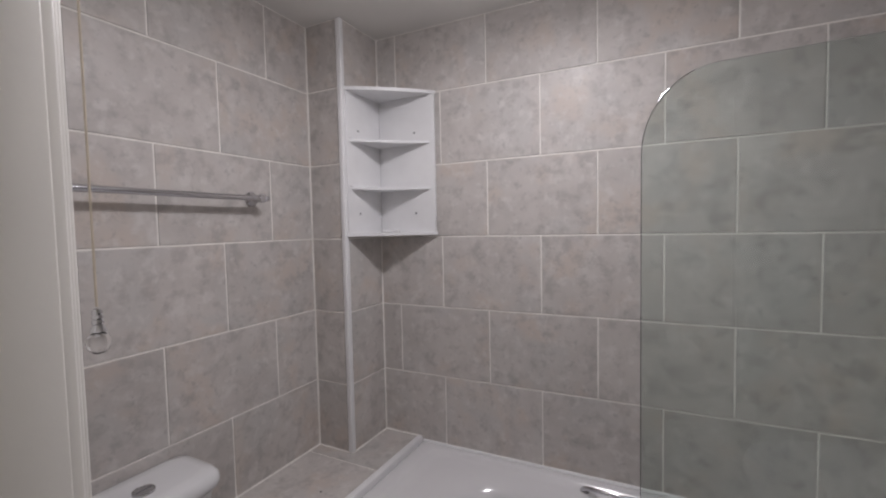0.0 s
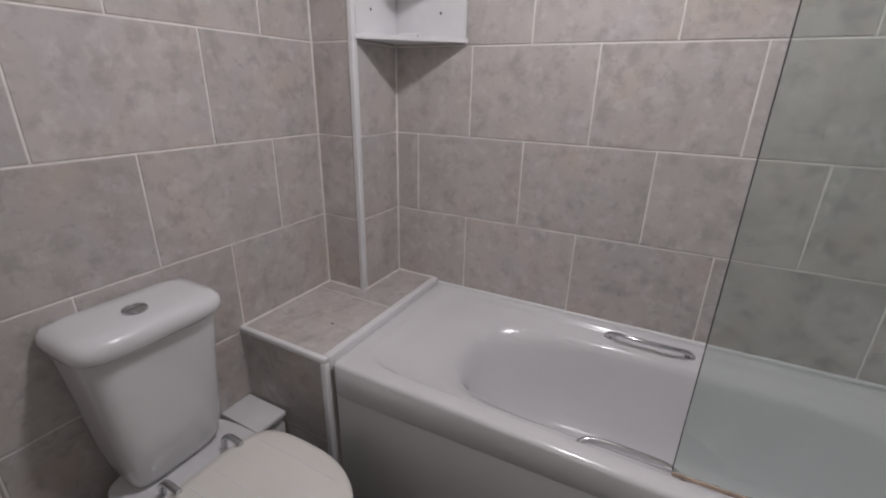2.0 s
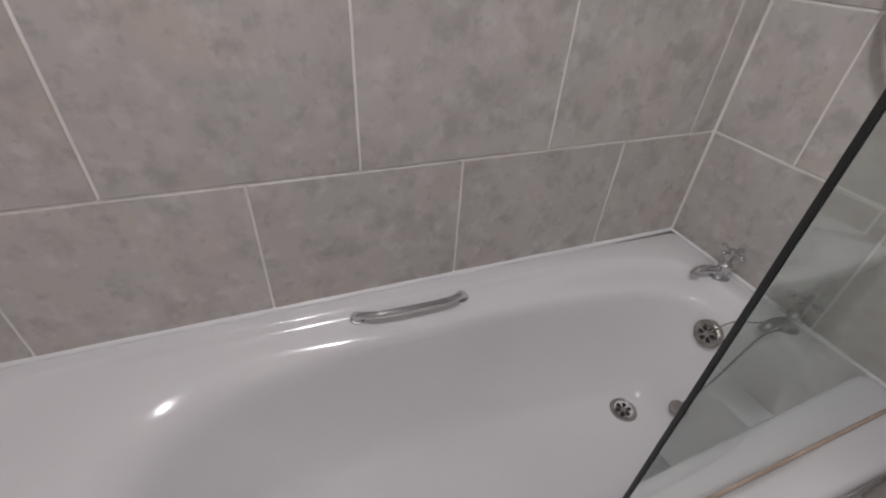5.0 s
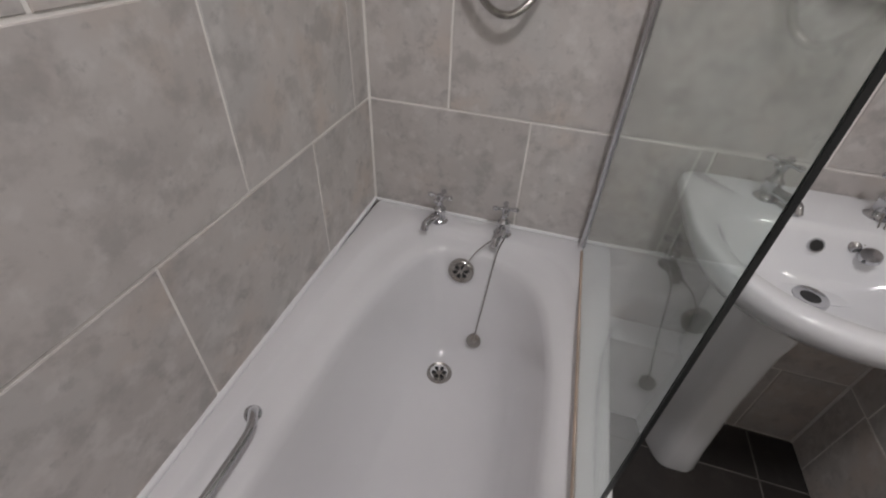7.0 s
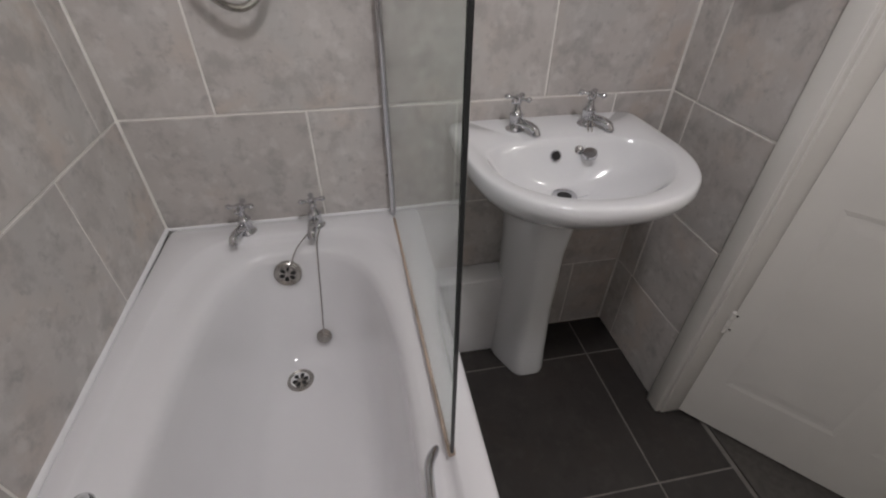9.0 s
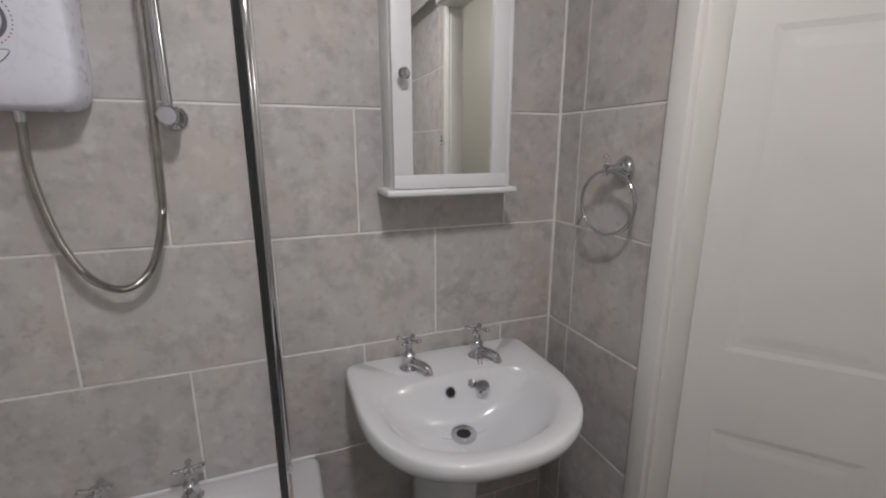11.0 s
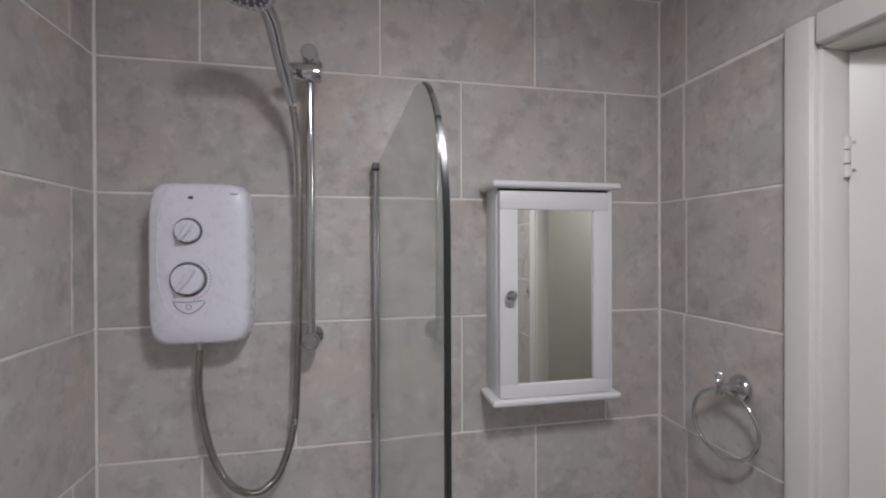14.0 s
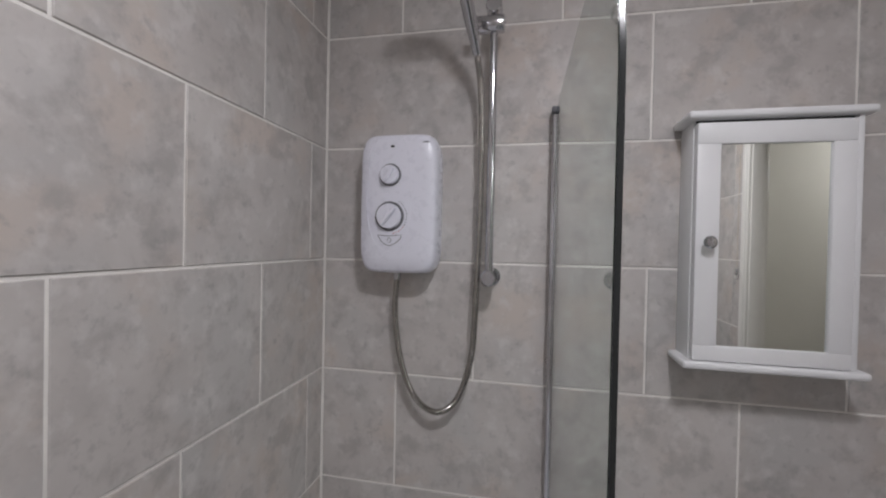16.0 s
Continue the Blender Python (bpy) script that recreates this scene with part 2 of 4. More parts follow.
def oval(cx, cy, ax0, ax1, by, z, n0=2.0, n1=2.0, count=72, by1=None):
    """A rounded outline: half-lengths ax0 (towards -x) and ax1 (towards +x), by and by1 (-y, +y), exponents n0 and n1."""
    pts = []
    for j in range(count):
        a = 2 * math.pi * (j + 0.5) / count
        c, s = math.cos(a), math.sin(a)
        n = n1 if c > 0 else n0
        ra = ax1 if c > 0 else ax0
        rb = by if s < 0 else (by1 or by)
        pts.append((cx + ra * math.copysign(abs(c) ** (2 / n), c), cy + rb * math.copysign(abs(s) ** (2 / n), s), z))
    return pts


# ---- the room ----
X0, X1, Y0, CEIL = -1.228, 0.787, 0.655, 2.368
ROW = 0.30
T = 0.0022


def back_y(x):
    return 2.019 + 0.0208 * (x + 1.04)


STRUCT = {}


def slab(name, lo, hi, mat, label, category):
    ob = box(name, lo, hi, mat, None, 0)
    STRUCT[name] = tagged(ob, label, category, kind="structure")
    return ob


slab("floor", (X0 - 0.1, -1.0, -0.12), (X1 + 0.1, 2.2, -T), FGROUT, "dark grey square floor tiles with grey grout", "floor")
ceil_ob = slab("ceiling", (X0 - 0.1, -1.0, CEIL), (X1 + 0.1, 2.2, CEIL + 0.1), PAINT, "plain white painted ceiling", "ceiling")
slab("wall_west", (X0 - 0.1, -1.0, -T), (X0 - T, 2.2, CEIL), GROUT, "wall of mottled grey-beige tiles with white grout", "wall")
slab("wall_east", (X1 + T, -1.0, -T), (X1 + 0.1, 2.2, CEIL), GROUT, "wall of mottled grey-beige tiles with white grout", "wall")
wn = mesh_ob("wall_north", [(x, y, z) for z in (-T, CEIL) for x, y in ((X0 - 0.1, back_y(X0 - 0.1) + T), (X1 + 0.1, back_y(X1 + 0.1) + T), (X1 + 0.1, 2.2), (X0 - 0.1, 2.2))],
             [(0, 1, 2, 3), (4, 5, 6, 7), (0, 1, 5, 4), (1, 2, 6, 5), (2, 3, 7, 6), (3, 0, 4, 7)], GROUT, smooth=0)
STRUCT["wall_north"] = tagged(wn, "long bath wall of mottled grey-beige tiles with white grout", "wall", kind="structure")
# the door wall, with its opening
DX0, DX1, DTOP = -0.385, 0.352, 2.04
WB = 0.545
YL = 0.596
sw = box("wall_south", (DX1 + 0.028, WB, -T), (X1 + T, Y0 - T, CEIL), GROUT, None, 0)
STRUCT["wall_south"] = tagged(sw, "tiled wall beside the doorway", "wall", kind="structure")
box("wall_part", (X0 - T, WB, -T), (DX0 - 0.028, YL - T, CEIL), GROUT, sw, 0)
box("wall_part", (DX0 - 0.028, WB, DTOP + 0.028), (DX1 + 0.028, Y0 - T, CEIL), GROUT, sw, 0)
# hall beyond the door: unseen, its plain walls and floor added to enclose it
slab("hall_wall", (X0 - 0.1, -1.1, -T), (X1 + 0.1, -1.0, CEIL), HALL, "plain wall added to close off the unseen hall", "wall")
slab("hall_wall_side", (X0 - T + 0.001, -1.0, 0), (X0 + 0.02, WB, CEIL), HALL, "plain wall added to close off the unseen hall", "wall")
slab("hall_wall_end", (X1 - 0.02, -1.0, 0), (X1 + T - 0.001, WB, CEIL), HALL, "plain wall added to close off the unseen hall", "wall")
slab("hall_floor", (X0 + 0.02, -1.0, -T + 0.001), (X1 - 0.02, WB - 0.01, 0.004), CARPET, "dark grey hall carpet", "floor")

# door lining, stops and architraves
fr = holder("door_frame", ((DX0 + DX1) / 2, 0.6, 0))
tagged(fr, "white gloss painted wooden door frame", "door frame", kind="structure")


def in_place(ob, parent):
    ob.parent = parent
    ob.matrix_parent_inverse = mathutils.Matrix.Translation(parent.location).inverted()
    return ob


def moulding(name, xs, z1, side):
    """An architrave upright: two steps and a rounded bead."""
    a, b = xs
    lo, hi = min(a, b), max(a, b)
    y = (Y0 if a > 0 else YL) if side > 0 else WB
    steps = ((0, 1, 0.014), (0.05, 0.95, 0.017)) if a > 0 and side > 0 else ((0, 1, 0.012), (0.12, 0.85, 0.017), (0.18, 0.5, 0.021))
    for f0, f1, d in steps:
        p0, p1 = a + (b - a) * f0, a + (b - a) * f1
        ys = sorted((y - 0.004 * side, y + side * d))
        in_place(box(name, (min(p0, p1), ys[0], 0), (max(p0, p1), ys[1], z1), GLOSS, None, 0.003), fr)


for x, s in ((DX0, -1), (DX1, 1)):
    in_place(box("lining", (min(x, x + 0.028 * s), WB, 0), (max(x, x + 0.028 * s), Y0 if s > 0 else YL, DTOP + 0.028), GLOSS, None, 0.002), fr)
    for side in (1, -1):
        moulding("architrave", (x + 0.006 * s, x + 0.062 * s), DTOP + 0.062, side)
in_place(box("lining", (DX0, WB, DTOP), (DX1, Y0, DTOP + 0.028), GLOSS, None, 0.002), fr)
for side in (1, -1):
    y = Y0 if side > 0 else WB
    ys = sorted((y - 0.003 * side, y + 0.018 * side))
    in_place(box("architrave", (DX0 - 0.0, ys[0], DTOP + 0.006), (DX1 + 0.0, ys[1], DTOP + 0.062), GLOSS, None, 0.004), fr)


def door_leaf():
    """Six-panel moulded leaf, built along -x from its hinge at the origin; the room face at +y."""
    d = holder("door")
    W, H, TH = 0.72, 2.03, 0.036
    verts, faces = [], []
    cols = [(0.065, 0.325), (0.395, 0.655)]
    rows = [(0.20, 0.80), (0.985, 1.62), (1.74, 1.92)]
    xs = sorted({0.0, W, *[v for c in cols for v in c]})
    zs = sorted({0.008, H, *[v for r in rows for v in r]})

    def quad(pts):
        i = len(verts)
        verts.extend(pts)
        faces.append((i, i + 1, i + 2, i + 3))

    for side in (0, 1):
        y = 0.0 if side == 0 else -TH
        sg = 1 if side == 0 else -1
        for i in range(len(xs) - 1):
            for k in range(len(zs) - 1):
                a, b, c, e = xs[i], xs[i + 1], zs[k], zs[k + 1]
                if (a, b) in cols and (c, e) in rows:
                    loops = []
                    for inset, dep in ((0, 0), (0.012, -0.0018), (0.024, -0.0018), (0.044, -0.0005)):
                        loops.append([(-(a + inset), y + sg * dep, c + inset), (-(b - inset), y + sg * dep, c + inset),
                                      (-(b - inset), y + sg * dep, e - inset), (-(a + inset), y + sg * dep, e - inset)])
                    for l0, l1 in zip(loops, loops[1:]):
                        for j in range(4):
                            quad([l0[j], l0[(j + 1) % 4], l1[(j + 1) % 4], l1[j]])
                    quad(loops[-1])
                else:
                    quad([(-a, y, c), (-b, y, c), (-b, y, e), (-a, y, e)])
    for x in (0.0, W):
        quad([(-x, 0, 0.008), (-x, -TH, 0.008), (-x, -TH, H), (-x, 0, H)])
    for z in (0.008, H):
        quad([(0, 0, z), (0, -TH, z), (-W, -TH, z), (-W, 0, z)])
    mesh_ob("leaf", verts, faces, GLOSS, d, smooth=0)
    for z in (0.38, 1.80):
        for k in range(3):
            tube("hinge_knuckle", [(0.004, 0.004, z + 0.026 * k), (0.004, 0.004, z + 0.026 * k + 0.0235)], 0.006, GLOSS, d)
        for k in (0, 2):
            lathe("hinge_screw", [(0, 0.0012), (0.003, 0.0012), (0.003, 0)], (-0.006, 0.0, z + 0.012 + 0.026 * k), (0, 1, 0), STEEL, d, 10)
    for sg, y in ((1, 0.0), (-1, -TH)):
        box("handle_plate", (-0.685, min(y, y + sg * 0.004), 0.93), (-0.645, max(y, y + sg * 0.004), 1.08), BRASS, d, 0.002)
        tube("lever", smooth_path([(-0.665, y, 1.025), (-0.665, y + sg * 0.045, 1.025), (-0.645, y + sg * 0.052, 1.027), (-0.60, y + sg * 0.05, 1.02), (-0.565, y + sg * 0.045, 1.028)], 5), 0.0085, BRASS, d)
    return tagged(d, "white moulded six-panel door standing ajar with brass lever", "door")


door = door_leaf()
door.matrix_world = pose(0.348, 0.598, 0.004, 0, 0, 41)

# ceiling light fitting
lamp = holder("ceiling_light", (LAMP[0], LAMP[1], CEIL))
in_place(lathe("base", [(0.088, -0.046), (0.090, -0.048), (0.098, -0.046), (0.102, -0.036), (0.104, 0)], (LAMP[0], LAMP[1], CEIL), (0, 0, 1), PLASTIC, closed=False), lamp)
tagged(lamp, "round white flush ceiling light", "light")

# ---- boxed duct and ledge ----
RIM = 0.598
BXE, BXF = -1.05, 1.775
LEDGE = 0.616
duct = holder("pipe_duct", ((X0 + BXE) / 2, BXF, LEDGE))
in_place(box("core", (X0 - T + 0.001, BXF + T, LEDGE - T), (BXE - T, back_y(BXE) + T, CEIL), GROUT, None, 0), duct)
in_place(box("corner_trim", (BXE - 0.020, BXF - 0.004, LEDGE), (BXE + 0.004, BXF + 0.020, CEIL), PLASTIC, None, 0.006, 3), duct)
tagged(duct, "tiled boxed-in pipe duct with white corner trim", "pipe boxing", kind="structure")
LX, LY = -0.868, 1.352
ledge = holder("ledge", ((X0 + LX) / 2, LY, 0))
in_place(box("core", (X0 - T + 0.001, LY + T, -T), (LX - 0.003, back_y(-1.0) + T, LEDGE - T), GROUT, None, 0), ledge)
in_place(box("edge_trim", (X0, LY - 0.005, LEDGE - 0.016), (LX + 0.006, LY + 0.014, LEDGE + 0.003), PLASTIC, None, 0.004), ledge)
in_place(box("edge_trim", (LX - 0.014, LY - 0.006, 0), (LX + 0.008, LY + 0.014, LEDGE - 0.017), PLASTIC, None, 0.004), ledge)
in_place(box("edge_trim", (LX - 0.016, LY + 0.014, RIM - 0.03), (LX + 0.010, back_y(LX) - 0.001, LEDGE + 0.004), PLASTIC, None, 0.004), ledge)
in_place(lathe("chip", [(0, 0.0008), (0.004, 0.0008), (0.004, -0.001)], (-0.985, 1.52, LEDGE), (0, 0, 1), BLACK, sides=10), ledge)
tagged(ledge, "low tiled ledge at the end of the bath with white edging", "ledge", kind="structure")

# ---- bath ----


def bath():
    b = holder("bathtub", (0, 1.7, 0))
    xa, xb, ya, yb = LX + 0.0095, X1 - 0.002, 1.368, 2.046
    cx, cy = 0.02, 1.735
    N = 96

    def ring(x0, x1, y0, y1, z, n0, n1):
        depth = RIM - z
        bell = max(0.0, min(1.0, (depth - 0.022) / 0.022)) * max(0.0, min(1.0, (0.315 - depth) / 0.20))
        out = []
        for px, py, pz in oval(cx, cy, cx - x0, x1 - cx, cy - y0, z, n0, n1, N, y1 - cy):
            w = max(0.0, min(1.0, (-0.12 - px) / 0.40))
            out.append((px, py, pz - 0.06 * bell * w * w * (3 - 2 * w)))
        return out

    key = [
        (xa, xb, ya + 0.004, yb, RIM - 0.055, 60, 60),
        (xa, xb, ya, yb, RIM - 0.045, 60, 60),
        (xa, xb, ya, yb, RIM - 0.012, 60, 60),
        (xa + 0.003, xb, ya + 0.004, yb, RIM - 0.003, 60, 60),
        (xa + 0.010, xb - 0.004, ya + 0.012, yb - 0.004, RIM, 50, 50),
        (-0.800, 0.722, ya + 0.050, 2.000, RIM + 0.001, 14, 5.5),
        (-0.792, 0.716, ya + 0.055, 1.994, RIM - 0.002, 13, 5.2),
        (-0.784, 0.710, ya + 0.060, 1.988, RIM - 0.009, 11, 4.8),
        (-0.770, 0.704, ya + 0.066, 1.980, RIM - 0.017, 9, 4.4),
        (-0.735, 0.696, ya + 0.076, 1.966, RIM - 0.0205, 6.5, 4.0),
        (-0.670, 0.686, ya + 0.088, 1.948, RIM - 0.0245, 4.6, 3.7),
        (-0.590, 0.674, ya + 0.100, 1.930, RIM - 0.030, 3.4, 3.4),
        (-0.560, 0.666, ya + 0.108, 1.920, RIM - 0.039, 3.1, 3.3),
        (-0.543, 0.661, ya + 0.114, 1.914, RIM - 0.060, 3.0, 3.25),
        (-0.525, 0.655, ya + 0.119, 1.909, RIM - 0.10, 2.9, 3.2),
        (-0.490, 0.636, ya + 0.132, 1.898, RIM - 0.16, 2.9, 3.2),
        (-0.450, 0.610, ya + 0.148, 1.882, RIM - 0.23, 2.9, 3.2),
        (-0.405, 0.582, ya + 0.170, 1.860, RIM - 0.285, 2.9, 3.2),
        (-0.360, 0.555, ya + 0.196, 1.836, RIM - 0.315, 2.9, 3.1),
        (-0.310, 0.522, ya + 0.230, 1.812, RIM - 0.328, 2.8, 3),
        (-0.18, 0.40, ya + 0.30, 1.77, RIM - 0.333, 2.5, 2.5),
        (-0.02, 0.10, 1.72, 1.75, RIM - 0.335, 2, 2)]
    in_place(loft("tub", [ring(*k) for k in key], ENAMEL, None, False, True, 60), b)
    in_place(box("side_panel", (LX + 0.012, ya + 0.012, 0.001), (X1 - T, ya + 0.030, RIM - 0.050), PANEL, None, 0.002), b)
    bead = [(LX + 0.012 + (X1 - LX - 0.014) * k / 24, back_y(LX + 0.012 + (X1 - LX - 0.014) * k / 24) - 0.001, RIM + 0.002) for k in range(25)]
    in_place(tube("sealant", bead, [0.0072 + 0.0008 * math.sin(k * 2.3) for k in range(25)], PLASTIC, sides=10), b)
    in_place(tube("sealant", [(X1 - 0.001, ya + 0.01, RIM + 0.001), (X1 - 0.001, 1.72, RIM + 0.001), (X1 - 0.001, back_y(X1), RIM + 0.001)], 0.0050, PLASTIC, sides=10), b)

    def grating(name, at, axis, r):
        ax = mathutils.Vector(axis).normalized()
        at = mathutils.Vector(at)
        in_place(lathe(name, [(0, 0.004), (r * 0.55, 0.004), (r * 0.62, 0.003), (r * 0.9, 0.008), (r, 0.004), (r, -0.01)], at, axis, STEEL), b)
        u = ax.orthogonal().normalized()
        w = ax.cross(u)
        for k in range(6):
            dk = u * math.cos(k * math.pi / 3) + w * math.sin(k * math.pi / 3)
            ring = []
            for hgt in (0.003, 0.0052):
                ring.append([at + ax * hgt + dk * (r * 0.40 + r * 0.20 * math.cos(q)) + ax.cross(dk) * r * 0.145 * math.sin(q) * (1 + 0.35 * math.cos(q)) for q in [2 * math.pi * j / 14 for j in range(14)]])
            in_place(loft("hole", ring, BLACK), b)
    grating("drain", (0.487, 1.750, RIM - 0.333), (0, 0, 1), 0.036)
    grating("overflow", (0.650, 1.748, RIM - 0.085), (-1, 0, 0.12), 0.036)
    # two grab handles on the side walls
    for y, s in ((1.980, -1), (1.432, 1)):
        z = RIM + 0.004 if s < 0 else RIM - 0.024
        pts = smooth_path([(-0.168, y, z - 0.022), (-0.158, y + s * 0.010, z - 0.008), (-0.138, y + s * 0.026, z + 0.004), (-0.11, y + s * 0.034, z + 0.008),
                           (-0.04, y + s * 0.036, z + 0.009), (0.03, y + s * 0.034, z + 0.008), (0.058, y + s * 0.026, z + 0.004), (0.078, y + s * 0.010, z - 0.008), (0.088, y, z - 0.022)], 6)
        in_place(tube("grip", pts, [0.0075 + 0.004 * abs(2 * i / (len(pts) - 1) - 1) ** 3 for i in range(len(pts))], CHROME, sides=16), b)
        for x in (-0.163, 0.083):
            in_place(lathe("grip_foot", [(0, 0.004), (0.013, 0.004), (0.016, 0.001), (0.016, -0.012)], (x, y + s * 0.004, z - 0.020), (0, s * 0.55, 0.83), CHROME, sides=18), b)
    return tagged(b, "white acrylic bath with chrome grips and plain panel", "bath")


bath()


def tap(name, label, at, face):
    """A pillar tap with a cross-head handle; the spout reaches towards face (degrees)."""
    t = holder(name)
    lathe("body", [(0, 0), (0.024, 0), (0.0245, 0.004), (0.019, 0.008), (0.016, 0.014), (0.0165, 0.030), (0.0155, 0.040), (0.0175, 0.044), (0.0175, 0.049), (0.012, 0.054), (0.0085, 0.066), (0.0075, 0.080), (0.010, 0.083), (0.010, 0.088), (0, 0.089)], (0, 0, 0), (0, 0, 1), CHROME, t)
    tube("spout", smooth_path([(0.004, 0, 0.024), (0.028, 0, 0.027), (0.050, 0, 0.024), (0.061, 0, 0.017), (0.065, 0, 0.004)], 5), [0.0125] * 10 + [0.0115] * 5 + [0.0105] * 3 + [0.0115] * 3, CHROME, t, 16)
    for k in range(4):
        a = math.radians(18 + 90 * k)
        c, s = math.cos(a), math.sin(a)
        tube("handle_arm", [(q * c, q * s, 0.095) for q in (0, 0.012, 0.020, 0.0235, 0.028, 0.0325, 0.035)], [0.0055, 0.0046, 0.0048, 0.0066, 0.0080, 0.0062, 0.0018], CHROME, t, 12)
    lathe("handle_boss", [(0, 0.087), (0.009, 0.087), (0.0105, 0.094), (0.0095, 0.101), (0.006, 0.104), (0, 0.105)], (0, 0, 0), (0, 0, 1), CHROME, t, 20)
    t.matrix_world = pose(*at, 0, 0, face) @ mathutils.Matrix.Diagonal((1.0, 1.0, 0.84, 1.0))
    return tagged(t, label, "tap", group="pillar taps")


tap("bath_tap", "chrome pillar tap with cross-head handle on the bath", (0.742, 1.843, RIM), 158)
tap("bath_tap", "chrome pillar tap with cross-head handle on the bath", (0.742, 1.662, RIM), 172)
# plug and chain
pl = holder("bath_plug", (0.591, 1.678, 0.30))
in_place(lathe("plug", [(0, -0.012), (0.016, -0.012), (0.020, 0), (0.021, 0.006), (0.010, 0.009), (0, 0.009)], (0.575, 1.678, RIM - 0.262), (-0.9, 0, 0.45), STEEL), pl)
in_place(tube("chain", smooth_path([(0.640, 1.742, RIM - 0.07), (0.652, 1.71, RIM - 0.006), (0.698, 1.668, RIM + 0.02)], 8), 0.0018, STEEL, sides=6), pl)
in_place(tube("chain", smooth_path([(0.695, 1.650, RIM + 0.02), (0.660, 1.658, RIM + 0.004), (0.640, 1.664, RIM - 0.06), (0.621, 1.670, RIM - 0.14), (0.571, 1.678, RIM - 0.253)], 10), 0.0018, STEEL, sides=6, ribs=0.0006), pl)
tagged(pl, "grey bath plug hanging on a steel chain", "plug")

# ---- bath screen ----


def bath_screen():
    s = holder("bath_screen", (0.76, 1.447, RIM))
    xa, xb, z0, z1 = 0.045, 0.755, RIM + 0.012, 1.872
    out = [(xb, z0), (xb, z1 - 0.005)]
    R = 0.17
    for k in range(15):
        a = math.pi / 2 + (math.pi / 2) * k / 14
        out.append((xa + R * 0.85 + R * 0.85 * math.cos(a), z1 - 0.02 - R + R * math.sin(a)))
    out.append((xa, z0))

    def yy(x, z):
        """The pane is swung out a little at its free edge."""
        return 1.447 - 0.020 * (xb - x) / (xb - xa)
    n = len(out)
    verts = [(x, yy(x, z) + o, z) for o in (-0.003, 0.003) for x, z in out]
    faces = [tuple(range(n)), tuple(range(2 * n - 1, n - 1, -1))] + [(i, (i + 1) % n, n + (i + 1) % n, n + i) for i in range(n)]
    g = in_place(mesh_ob("pane", verts, faces, GLASS, smooth=0), s)
    g.visible_shadow = False
    edge = [(x - 0.002, yy(x, z), z) for x, z in out[5:]]
    # thin dark strip paints in the pane edge's internal reflection
    strip = []
    for i, p in enumerate(edge):
        q0, q1 = edge[max(i - 1, 0)], edge[min(i + 1, len(edge) - 1)]
        dx, dz = q1[0] - q0[0], q1[2] - q0[2]
        ln = math.hypot(dx, dz)
        nx, nz = dz / ln * 0.0007, -dx / ln * 0.0007
        strip.append([(p[0] + a * nx + 0.0009, p[1] + b * 0.0021, p[2] + a * nz) for a, b in ((-1, -1), (1, -1), (1, 1), (-1, 1))])
    in_place(loft("dark_edge_strip", strip, DARK_EDGE, smooth=20), s)
    in_place(tube("edge_clip", edge[3:6], 0.0026, CHROME, sides=10), s)
    in_place(box("wall_channel", (0.745, 1.437, RIM + 0.004), (X1, 1.457, 1.862), CHROME, None, 0.005, 3), s)
    in_place(box("channel_cap", (0.742, 1.435, 1.862), (X1, 1.459, 1.878), GREYP, None, 0.004), s)
    for z in (1.82, 0.72, 1.27):
        in_place(lathe("channel_screw", [(0, 0.003), (0.004, 0.003), (0.005, 0.001), (0.005, -0.001)], (0.764, 1.457, z), (0, 1, 0), STEEL, sides=12), s)
    in_place(tube("bottom_seal", [(xa, yy(xa, z0), RIM + 0.005), (0.40, yy(0.40, z0), RIM + 0.005), (0.73, yy(0.73, z0), RIM + 0.005)], 0.0065, SILICONE, sides=8), s)
    return tagged(s, "clear glass bath screen with curved corner and chrome channel", "bath screen")


bath_screen()

# ---- electric shower ----


